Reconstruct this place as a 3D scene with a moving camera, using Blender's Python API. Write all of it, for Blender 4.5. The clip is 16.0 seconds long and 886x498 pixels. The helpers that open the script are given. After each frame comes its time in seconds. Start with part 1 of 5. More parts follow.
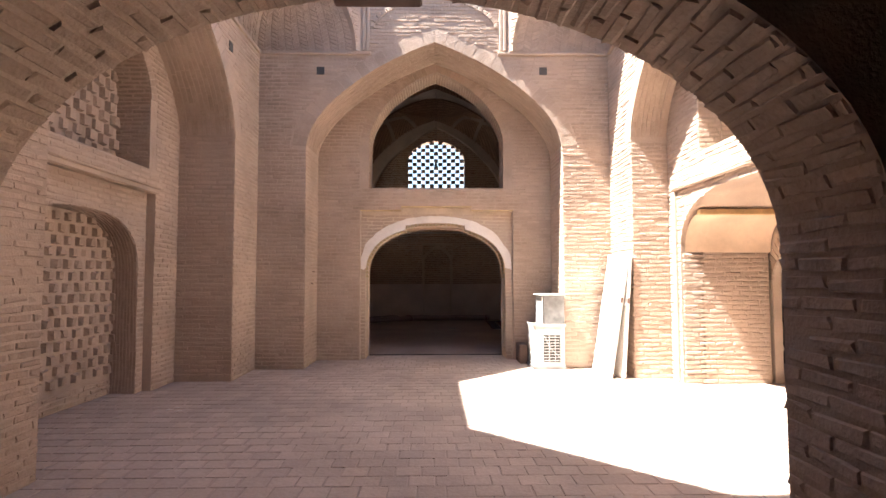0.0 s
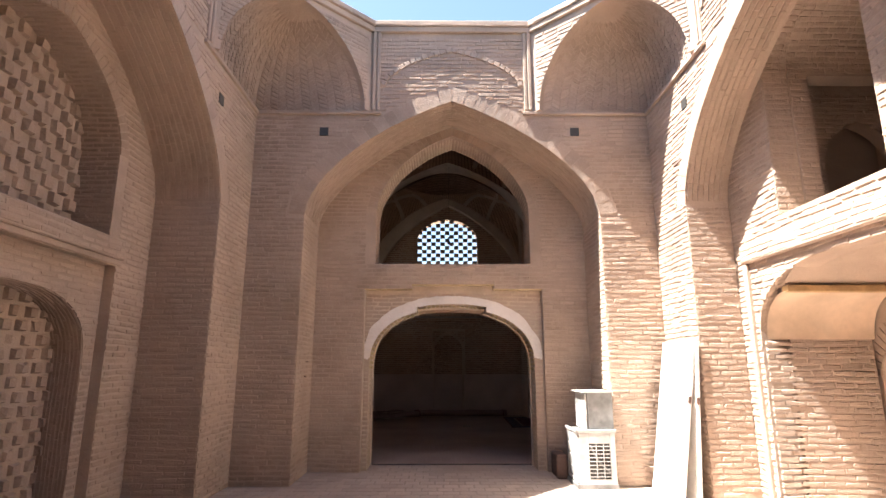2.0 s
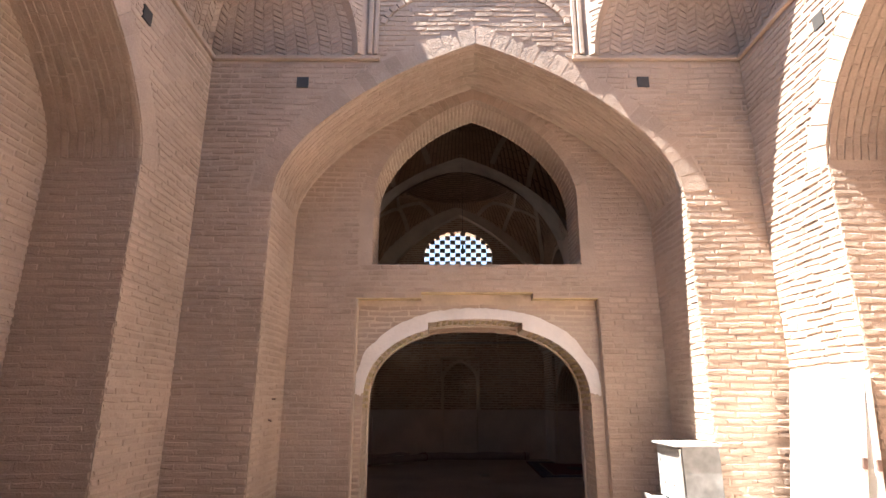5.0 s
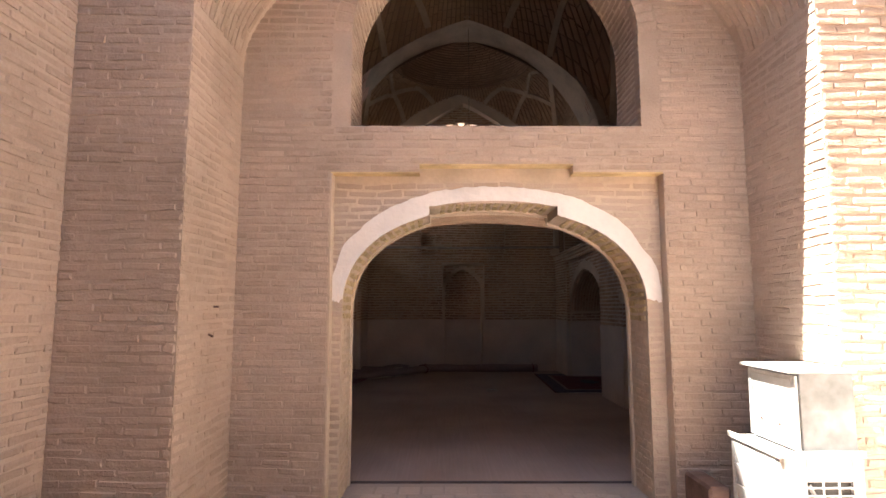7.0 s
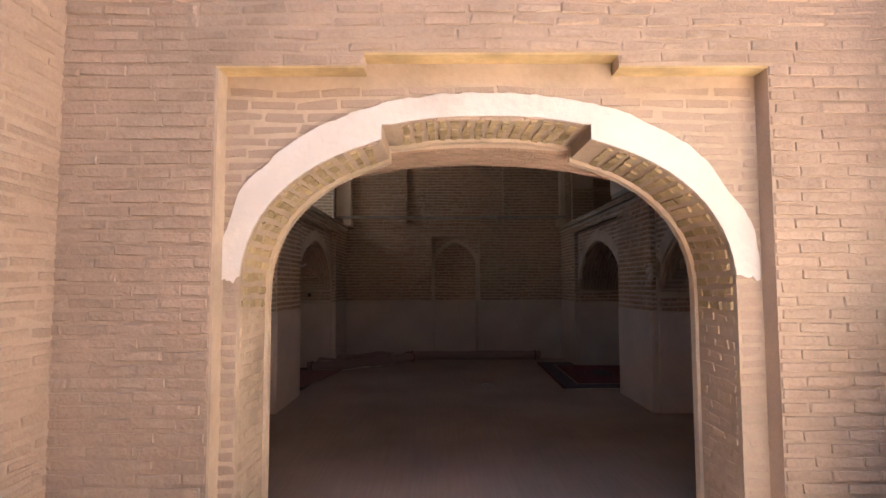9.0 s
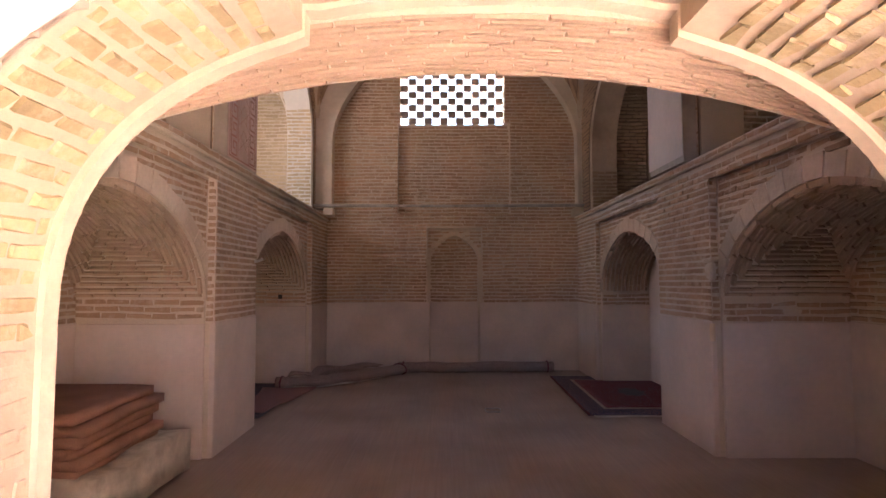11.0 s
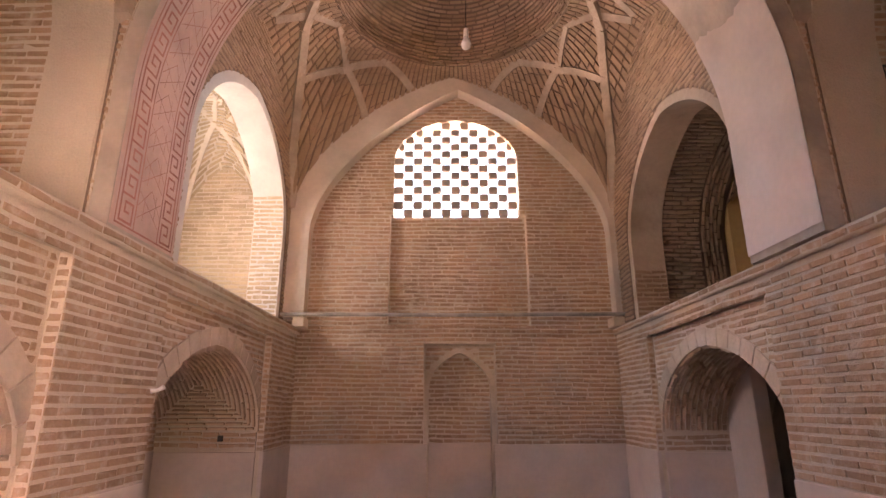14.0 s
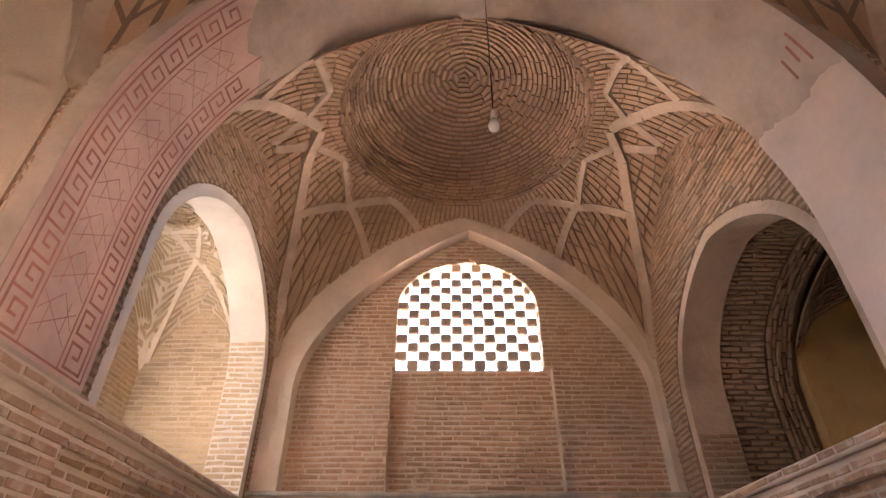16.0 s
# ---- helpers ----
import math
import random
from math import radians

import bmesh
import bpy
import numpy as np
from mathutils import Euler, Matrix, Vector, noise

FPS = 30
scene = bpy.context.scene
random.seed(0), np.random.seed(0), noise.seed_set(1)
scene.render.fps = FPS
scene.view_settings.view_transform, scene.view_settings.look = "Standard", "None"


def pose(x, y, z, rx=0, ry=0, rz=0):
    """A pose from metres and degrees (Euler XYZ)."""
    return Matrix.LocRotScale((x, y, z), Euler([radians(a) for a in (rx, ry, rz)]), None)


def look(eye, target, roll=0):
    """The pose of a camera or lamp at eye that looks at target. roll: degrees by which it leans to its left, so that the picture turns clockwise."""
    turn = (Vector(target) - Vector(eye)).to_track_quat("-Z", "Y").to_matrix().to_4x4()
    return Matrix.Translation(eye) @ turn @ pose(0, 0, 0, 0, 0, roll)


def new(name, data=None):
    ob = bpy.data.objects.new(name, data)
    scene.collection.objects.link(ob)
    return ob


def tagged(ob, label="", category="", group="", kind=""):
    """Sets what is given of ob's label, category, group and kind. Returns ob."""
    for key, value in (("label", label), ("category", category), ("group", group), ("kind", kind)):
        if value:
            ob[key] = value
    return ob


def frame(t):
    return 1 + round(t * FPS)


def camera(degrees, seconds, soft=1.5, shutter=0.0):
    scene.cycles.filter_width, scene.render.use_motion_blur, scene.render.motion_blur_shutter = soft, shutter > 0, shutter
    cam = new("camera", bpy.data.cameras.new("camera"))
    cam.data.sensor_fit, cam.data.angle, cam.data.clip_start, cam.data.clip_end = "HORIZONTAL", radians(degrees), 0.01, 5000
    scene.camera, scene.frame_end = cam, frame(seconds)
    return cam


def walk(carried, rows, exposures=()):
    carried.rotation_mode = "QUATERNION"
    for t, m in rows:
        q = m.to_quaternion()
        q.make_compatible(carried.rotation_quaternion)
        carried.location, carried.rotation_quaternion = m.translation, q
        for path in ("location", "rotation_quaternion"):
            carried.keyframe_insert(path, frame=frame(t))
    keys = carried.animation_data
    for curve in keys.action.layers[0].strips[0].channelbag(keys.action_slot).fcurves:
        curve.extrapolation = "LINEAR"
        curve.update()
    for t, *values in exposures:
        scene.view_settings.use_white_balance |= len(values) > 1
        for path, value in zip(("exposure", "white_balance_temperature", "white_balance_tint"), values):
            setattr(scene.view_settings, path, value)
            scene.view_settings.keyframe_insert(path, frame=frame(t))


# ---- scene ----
cam = camera(78.6, 16.0)
METRES, EYE, TILT, LEAN, TURN = 12.6, 1.50, 0.0, 0.0, -1.0
ROWS = [
    (0.0, 0.0, 0.0, 0.0, 0.01, 3.07, 0.13),
    (0.5, -0.0011, 0.0306, -0.0001, 0.2, 4.53, 0.09),
    (1.0, -0.0042, 0.0587, 0.0018, 0.43, 6.81, 0.04),
    (1.5, -0.0125, 0.0871, 0.0036, 0.53, 9.61, -0.1),
    (2.0, -0.0154, 0.1123, 0.0054, 0.61, 12.13, -0.02),
    (2.5, -0.0136, 0.1391, 0.0152, 0.88, 15.38, 0.12),
    (3.0, -0.016, 0.1631, 0.0181, 0.92, 16.78, 0.08),
    (5.5, -0.0354, 0.3304, 0.0104, 1.03, 13.72, -0.04),
    (6.0, -0.0375, 0.3639, 0.0098, 1.0, 10.34, 0.02),
    (6.5, -0.0412, 0.3999, 0.0109, 1.0, 7.7, -0.05),
    (7.0, -0.0408, 0.4356, 0.0096, 0.88, 6.07, 0.0),
    (7.5, -0.0391, 0.4716, 0.0108, 0.76, 5.26, 0.12),
    (8.0, -0.0382, 0.5094, 0.0111, 0.68, 4.63, 0.06),
    (8.5, -0.0324, 0.5454, 0.0093, 0.63, 4.06, 0.11),
    (9.0, -0.0276, 0.5799, 0.0112, 0.66, 3.74, 0.16),
    (9.5, -0.0282, 0.6163, 0.0125, 0.62, 3.63, 0.01),
    (10.0, -0.0253, 0.6514, 0.0105, 0.63, 3.39, 0.08),
    (12.5, -0.0222, 0.8076, 0.0193, 1.04, 5.84, 0.03),
    (13.0, -0.0218, 0.8351, 0.0203, 0.94, 8.6, 0.07),
    (13.5, -0.0207, 0.862, 0.0244, 0.93, 12.7, 0.15),
    (14.0, -0.0255, 0.8897, 0.0244, 0.94, 16.23, 0.05),
    (14.5, -0.0281, 0.9134, 0.0269, 0.97, 21.07, 0.01),
    (15.0, -0.0282, 0.9405, 0.0282, 0.92, 25.34, 0.17),
    (15.5, -0.0328, 0.9655, 0.0283, 0.9, 29.03, 0.12),
    (16.0, -0.0395, 0.9902, 0.0311, 0.83, 34.8, -0.04),
]
walk(cam, [(t, pose(0, 0, EYE, TILT, LEAN, TURN) @ pose(METRES * x, METRES * y, METRES * z, 90 + pitch, roll, yaw)) for t, x, y, z, yaw, pitch, roll in ROWS], [(0.0, 3.1, 6300, 10), (1.0, 2.7, 6300, 10), (3.0, 2.75, 6300, 10), (5.5, 3.08, 6300, 10), (7.0, 3.55, 6300, 8), (8.5, 3.8, 6300, 7), (9.5, 3.95, 6300, 8), (10.2, 4.35, 6300, 10), (12.3, 6.42, 6600, 24), (14.0, 6.12, 7000, 23), (16.0, 5.95, 7000, 19)])

# ---- world, sun and exposure ----
SUN = Vector((0.474, 0.088, -1.0)).normalized()
world = bpy.data.worlds.new("sky")
scene.world = world
world.use_nodes = True
wn = world.node_tree.nodes
sky = wn.new("ShaderNodeTexSky")
sky.sky_type, sky.sun_disc, sky.dust_density = "NISHITA", False, 1.2
sky.sun_elevation = math.asin(-SUN.z)
sky.sun_rotation = math.atan2(-SUN.x, -SUN.y)
wn["Background"].inputs["Strength"].default_value = 0.062
world.node_tree.links.new(sky.outputs[0], wn["Background"].inputs["Color"])
sun = new("sun", bpy.data.lights.new("sun", "SUN"))
sun.data.energy, sun.data.angle, sun.data.color = 5.0, radians(0.6), (1.0, 0.95, 0.88)
sun.matrix_world = look((0, 0, 20), Vector((0, 0, 20)) + SUN)


def opening_lamp(name, at, target, w, h, watts, color=(0.85, 0.93, 1.0)):
    """An area lamp set in an opening of the walls, added to the sky's own light."""
    ob = new(name, bpy.data.lights.new(name, "AREA"))
    ob.data.shape, ob.data.size, ob.data.size_y, ob.data.energy, ob.data.color = "RECTANGLE", w, h, watts, color
    ob.matrix_world = look(at, target)
    return ob


opening_lamp("lattice_skylight", (0.1, 19.95, 5.6), (0.1, 15, 3.0), 2.2, 1.9, 2.6)
# fill added to brighten the side chamber, in an opening that stays unseen
opening_lamp("side_fill", (-4.42, 17.2, 4.0), (-2.9, 18.3, 4.7), 1.6, 1.6, 1.05, (1.0, 0.96, 0.90))


# ---- materials ----
def material(name, color, rough=0.9, vary=0.12, grain=40.0, stain=1.2, bump=0.25, island=False, obj=False, dark=0.6, metal=0.0, tint=None, spread=0.16, smear=None):
    """A worn surface: grain and stains at two scales, and a random tone for each piece."""
    m = bpy.data.materials.new(name)
    m.use_nodes = True
    t = m.node_tree
    n, l = t.nodes, t.links
    b = n["Principled BSDF"]
    b.inputs["Roughness"].default_value = rough
    b.inputs["Metallic"].default_value = metal
    b.inputs["Specular IOR Level"].default_value = 0.25 if rough > 0.6 else 0.5
    tc = n.new("ShaderNodeNewGeometry")
    big, small = n.new("ShaderNodeTexNoise"), n.new("ShaderNodeTexNoise")
    big.inputs["Scale"].default_value, small.inputs["Scale"].default_value = stain, grain
    big.inputs["Detail"].default_value, small.inputs["Detail"].default_value = 5, 4
    l.new(tc.outputs["Position"], big.inputs["Vector"])
    l.new(tc.outputs["Position"], small.inputs["Vector"])
    ramp = n.new("ShaderNodeValToRGB")
    c = Vector(color)
    lo, hi = c * dark, Vector([min(1.0, v * (1 + vary)) for v in c])
    if tint:
        lo = Vector(tint)
    ramp.color_ramp.elements[0].position, ramp.color_ramp.elements[1].position = 0.28, 0.62
    ramp.color_ramp.elements[0].color, ramp.color_ramp.elements[1].color = (*lo, 1), (*hi, 1)
    l.new(big.outputs[0], ramp.inputs[0])
    mix = n.new("ShaderNodeMix")
    mix.data_type, mix.blend_type = "RGBA", "MULTIPLY"
    mix.inputs["Factor"].default_value = 1.0
    l.new(ramp.outputs[0], mix.inputs[6])
    tone = n.new("ShaderNodeMath")
    tone.operation = "MULTIPLY_ADD"
    tone.inputs[1].default_value, tone.inputs[2].default_value = 2 * vary, 1 - vary
    l.new(small.outputs[0], tone.inputs[0])
    last = tone
    if island or obj:
        pick = tc.outputs["Random Per Island"] if island else n.new("ShaderNodeObjectInfo").outputs["Random"]
        each = n.new("ShaderNodeMath")
        each.operation = "MULTIPLY_ADD"
        each.inputs[1].default_value, each.inputs[2].default_value = spread, 1 - spread * 0.6
        l.new(pick, each.inputs[0])
        both = n.new("ShaderNodeMath")
        both.operation = "MULTIPLY"
        l.new(each.outputs[0], both.inputs[0])
        l.new(tone.outputs[0], both.inputs[1])
        last = both
    l.new(last.outputs[0], mix.inputs[7])
    shade = mix.outputs[2]
    if smear:
        # old mortar rubbed over the face in patches
        blot, edge_r, over = n.new("ShaderNodeTexNoise"), n.new("ShaderNodeMapRange"), n.new("ShaderNodeMix")
        blot.inputs["Scale"].default_value, blot.inputs["Detail"].default_value, blot.inputs["Roughness"].default_value = 9.0, 6, 0.68
        edge_r.inputs["From Min"].default_value, edge_r.inputs["From Max"].default_value = 0.50, 0.66
        edge_r.inputs["To Max"].default_value = smear[3]
        over.data_type = "RGBA"
        over.inputs[7].default_value = (*smear[:3], 1)
        l.new(tc.outputs["Position"], blot.inputs["Vector"])
        l.new(blot.outputs[0], edge_r.inputs["Value"])
        l.new(edge_r.outputs[0], over.inputs["Factor"])
        l.new(shade, over.inputs[6])
        shade = over.outputs[2]
    l.new(shade, b.inputs["Base Color"])
    if bump:
        bp = n.new("ShaderNodeBump")
        bp.inputs["Strength"].default_value, bp.inputs["Distance"].default_value = bump, 0.01
        l.new(small.outputs[0], bp.inputs["Height"])
        if bump > 0.3:
            lump, wide = n.new("ShaderNodeTexNoise"), n.new("ShaderNodeBump")
            lump.inputs["Scale"].default_value, lump.inputs["Detail"].default_value = 14, 3
            l.new(tc.outputs["Position"], lump.inputs["Vector"])
            wide.inputs["Strength"].default_value, wide.inputs["Distance"].default_value = 0.5, 0.02
            l.new(lump.outputs[0], wide.inputs["Height"])
            l.new(wide.outputs[0], bp.inputs["Normal"])
        l.new(bp.outputs[0], b.inputs["Normal"])
    return m


BRICK_C, MORTAR_C = (0.405, 0.305, 0.238), (0.44, 0.337, 0.264)
BRICK = material("adobe_brick", BRICK_C, vary=0.2, grain=55, stain=0.9, bump=0.7, island=True, dark=0.80, spread=0.15, smear=(0.47, 0.37, 0.29, 0.6))
BRICK_OBJ = material("adobe_brick_piece", BRICK_C, vary=0.2, grain=55, stain=0.9, bump=0.7, obj=True, dark=0.80, spread=0.15, smear=(0.47, 0.37, 0.29, 0.6))
MORTAR = material("clay_mortar", MORTAR_C, vary=0.12, grain=70, stain=1.1, bump=0.6, dark=0.8)
HBRICK = material("hall_brick", (0.43, 0.28, 0.185), vary=0.16, grain=55, stain=0.8, bump=0.5, island=True, dark=0.78, spread=0.26, smear=(0.58, 0.465, 0.37, 0.75))
HBRICK_OBJ = material("hall_brick_piece", (0.43, 0.28, 0.185), vary=0.16, grain=55, stain=0.8, bump=0.5, obj=True, dark=0.78, spread=0.26, smear=(0.58, 0.465, 0.37, 0.75))
HMORTAR = material("hall_gypsum_mortar", (0.60, 0.485, 0.38), vary=0.12, grain=70, stain=1.0, bump=0.6, dark=0.82)
NBRICK = material("niche_brick", (0.52, 0.37, 0.27), vary=0.16, grain=55, stain=0.8, bump=0.5, island=True, dark=0.78)
VBRICK = material("vault_brick", (0.40, 0.27, 0.18), vary=0.16, grain=55, stain=0.8, bump=0.5, island=True, dark=0.75)
FMORTAR = material("door_mud_render", (0.50, 0.395, 0.30), vary=0.12, grain=24, stain=2.4, bump=0.6, dark=0.85)
OLIVE_OBJ = material("ring_brick_piece", (0.43, 0.335, 0.195), vary=0.2, grain=45, stain=2.5, bump=0.6, obj=True, dark=0.7, spread=0.4, smear=(0.55, 0.45, 0.32, 0.8))
# clay plaster with the warm light on it put into its ochre
WARMPL = material("warm_lit_plaster", (0.52, 0.33, 0.14), vary=0.1, grain=14, stain=2.2, bump=0.3, dark=0.8)
JAMB_OBJ = material("jamb_brick_piece", (0.50, 0.39, 0.29), vary=0.16, grain=45, stain=2.0, bump=0.5, obj=True, dark=0.85, spread=0.14, smear=(0.58, 0.465, 0.36, 0.8))
LIPPL = material("lip_plaster", (0.60, 0.49, 0.38), vary=0.12, grain=24, stain=2.4, bump=0.5, dark=0.85)
# ochre that stands for warm light bounced up from the sunlit floor
BOUNCE = material("bounce_ochre", (0.53, 0.395, 0.215), vary=0.16, grain=18, stain=3.2, bump=0.6, dark=0.7)
CHPL = material("chamber_gypsum", (0.72, 0.62, 0.52), vary=0.1, grain=24, stain=1.6, bump=0.3, dark=0.85)
CBRICK = material("chamber_brick", (0.50, 0.385, 0.255), vary=0.16, grain=55, stain=0.9, bump=0.5, island=True, dark=0.82, spread=0.22, smear=(0.66, 0.55, 0.42, 0.6))
# mortar bed coloured dark for the shade in the gaps between vault bricks
VSHADE_MORTAR = material("shaded_vault_mortar", (0.22, 0.15, 0.11), vary=0.12, grain=70, stain=1.0, bump=0.6, dark=0.8)
# rib gypsum again, darkened for the shade up in the vault
VRIB = material("shaded_rib_gypsum", (0.46, 0.355, 0.27), vary=0.16, grain=22, stain=1.6, bump=0.5, dark=0.72)
DBRICK = material("dark_dome_brick", (0.36, 0.24, 0.165), vary=0.18, grain=55, stain=0.9, bump=0.5, island=True, dark=0.7, spread=0.25)
RIB = material("rib_gypsum", (0.60, 0.47, 0.365), vary=0.12, grain=30, stain=1.3, bump=0.4, dark=0.75)
GREYPL = material("dull_gypsum", (0.49, 0.40, 0.33), vary=0.12, grain=16, stain=2.2, bump=0.35, dark=0.74)
BROWNPL = material("brown_plaster", (0.46, 0.35, 0.265), vary=0.12, grain=16, stain=1.6, bump=0.35, dark=0.75)
PALEPL = material("arch_gypsum", (0.63, 0.525, 0.435), vary=0.08, grain=18, stain=1.6, bump=0.3, dark=0.82)
PLASTER = material("dado_plaster", (0.66, 0.53, 0.46), vary=0.07, grain=18, stain=1.5, bump=0.2, dark=0.88)
WHITE = material("white_gypsum", (0.72, 0.66, 0.61), vary=0.06, grain=20, stain=2.0, bump=0.35, dark=0.88)
CLAYPL = material("clay_plaster", (0.62, 0.47, 0.34), vary=0.1, grain=14, stain=2.2, bump=0.3, dark=0.8)
PAVER = material("paving_brick", (0.47, 0.37, 0.305), vary=0.14, grain=35, stain=0.7, bump=0.35, obj=True, dark=0.8)
PAVERI = material("paving_brick_field", (0.47, 0.37, 0.305), vary=0.14, grain=35, stain=0.7, bump=0.35, island=True, dark=0.8)
SAND = material("sandy_joint", (0.41, 0.325, 0.27), vary=0.12, grain=60, stain=0.6, bump=0.3, dark=0.85)
FELT = material("floor_felt", (0.40, 0.295, 0.245), vary=0.1, grain=90, stain=0.8, bump=0.3, dark=0.82)
fn = FELT.node_tree.nodes
weave, stretch, geo_f = fn.new("ShaderNodeTexNoise"), fn.new("ShaderNodeMapping"), fn.new("ShaderNodeNewGeometry")
stretch.inputs["Scale"].default_value = (46, 1.3, 1)
weave.inputs["Scale"].default_value, weave.inputs["Detail"].default_value = 1.0, 3
FELT.node_tree.links.new(geo_f.outputs["Position"], stretch.inputs["Vector"])
FELT.node_tree.links.new(stretch.outputs[0], weave.inputs["Vector"])
tone_f = next(x for x in fn if x.bl_idname == "ShaderNodeMath" and x.operation == "MULTIPLY_ADD")
FELT.node_tree.links.new(weave.outputs[0], tone_f.inputs[0])
tone_f.inputs[1].default_value, tone_f.inputs[2].default_value = 0.3, 0.85
PAINTRED = material("red_paint", (0.42, 0.19, 0.15), vary=0.2, grain=25, stain=3.0, bump=0.2, dark=0.6)
PINKPL = material("painted_plaster", (0.64, 0.44, 0.37), vary=0.1, grain=20, stain=2.0, bump=0.25, dark=0.8)
METALW = material("cooler_enamel", (0.46, 0.445, 0.42), rough=0.45, vary=0.1, grain=12, stain=4.0, bump=0.05, dark=0.7)
GALV = material("galvanised_sheet", (0.21, 0.207, 0.20), rough=0.55, vary=0.25, grain=14, stain=6.0, bump=0.05, dark=0.6, metal=0.25)
RUST = material("rusty_steel", (0.16, 0.10, 0.08), rough=0.7, vary=0.2, grain=30, stain=5.0, bump=0.2, dark=0.6)
DARK = material("dark_steel", (0.05, 0.045, 0.04), rough=0.6, vary=0.2, grain=30, stain=5.0, bump=0.1)
PIPE = material("grey_pipe", (0.42, 0.38, 0.35), rough=0.5, vary=0.1, grain=30, stain=5.0, bump=0.1, metal=0.3)
DOORW = material("door_paint", (0.80, 0.77, 0.72), rough=0.5, vary=0.06, grain=15, stain=3.0, bump=0.08, dark=0.85)
WOOD = material("raw_wood", (0.42, 0.28, 0.14), rough=0.7, vary=0.2, grain=25, stain=4.0, bump=0.2)
JUNK = material("dusty_cloth", (0.09, 0.07, 0.065), vary=0.3, grain=20, stain=4.0, bump=0.4)
BLANKET = material("brown_blanket", (0.33, 0.17, 0.12), vary=0.15, grain=80, stain=2.0, bump=0.4, dark=0.75)
GLASS = bpy.data.materials.new("bulb_glass")
GLASS.use_nodes = True
g = GLASS.node_tree.nodes["Principled BSDF"]
g.inputs["Base Color"].default_value = (0.9, 0.9, 0.88, 1)
g.inputs["Roughness"].default_value = 0.15
g.inputs["Transmission Weight"].default_value = 0.1


def carpet_material(name, field, border, spark, scale):
    """A worn pile carpet: small figures of two tones scattered on a field."""
    m = material(name, field, vary=0.2, grain=120, stain=3.0, bump=0.4, dark=0.7)
    t = m.node_tree
    n, l = t.nodes, t.links
    vor = n.new("ShaderNodeTexVoronoi")
    vor.inputs["Scale"].default_value = scale
    geo = n.new("ShaderNodeNewGeometry")
    l.new(geo.outputs["Position"], vor.inputs["Vector"])
    ramp = n.new("ShaderNodeValToRGB")
    e = ramp.color_ramp.elements
    e[0].position, e[0].color = 0.18, (*spark, 1)
    e[1].position, e[1].color = 0.55, (*field, 1)
    k = e.new(0.33)
    k.color = (*border, 1)
    l.new(vor.outputs["Distance"], ramp.inputs[0])
    mix = next(x for x in n if x.bl_idname == "ShaderNodeMix")
    l.new(ramp.outputs[0], mix.inputs[6])
    return m


CARPET_RED = carpet_material("carpet_red_field", (0.19, 0.04, 0.05), (0.09, 0.05, 0.075), (0.40, 0.28, 0.25), 34)
CARPET_BLUE = carpet_material("carpet_blue_border", (0.07, 0.06, 0.095), (0.15, 0.07, 0.075), (0.32, 0.25, 0.24), 40)
CARPET_BACK = carpet_material("carpet_back", (0.36, 0.26, 0.225), (0.21, 0.125, 0.115), (0.50, 0.41, 0.36), 46)
CARPET_PINK = carpet_material("carpet_pink", (0.34, 0.17, 0.16), (0.26, 0.12, 0.12), (0.42, 0.28, 0.26), 40)
CARPET_GREY = carpet_material("carpet_grey", (0.10, 0.085, 0.10), (0.14, 0.08, 0.09), (0.22, 0.18, 0.18), 22)
CARPET_EDGE = material("carpet_edge", (0.13, 0.03, 0.035), vary=0.15, grain=140, stain=5.0, bump=0.4)
FRINGE = material("carpet_fringe", (0.55, 0.46, 0.38), vary=0.15, grain=140, stain=5.0, bump=0.5)


# ---- building helpers ----
def part(name, bm, mat_, parent=None, label="", smooth=False):
    me = bpy.data.meshes.new(name)
    bmesh.ops.recalc_face_normals(bm, faces=bm.faces)
    bm.to_mesh(me)
    bm.free()
    return mesh_object(name, me, mat_, parent, label, smooth)


def mesh_object(name, me, mat_, parent=None, label="", smooth=False):
    me.materials.clear()
    me.materials.append(mat_)
    if smooth:
        for p in me.polygons:
            p.use_smooth = True
    ob = new(name, me)
    ob.parent = parent
    if label:
        ob["label"] = label
    return ob


def thing(name, label, category, at=None, group=""):
    ob = new(name)
    ob.empty_display_size = 0.1
    if at is not None:
        ob.matrix_world = at
        bpy.context.view_layer.update()
    return tagged(ob, label, category, group)


def box(bm, x0, y0, z0, x1, y1, z1, bevel=0.0, m=None):
    r = bmesh.ops.create_cube(bm, size=1.0)
    vs = r["verts"]
    bmesh.ops.transform(bm, verts=vs, matrix=Matrix.LocRotScale(((x0 + x1) / 2, (y0 + y1) / 2, (z0 + z1) / 2), None, (abs(x1 - x0), abs(y1 - y0), abs(z1 - z0))))
    if bevel:
        es = list({e for v in vs for e in v.link_edges})
        vs = list({v for f in bmesh.ops.bevel(bm, geom=es, offset=bevel, segments=1, affect="EDGES")["faces"] for v in f.verts} | {v for v in vs if v.is_valid})
    if m is not None:
        bmesh.ops.transform(bm, verts=vs, matrix=m)
    return bm


def boxes(*specs, bevel=0.0):
    bm = bmesh.new()
    for s in specs:
        box(bm, *s, bevel=bevel)
    return bm


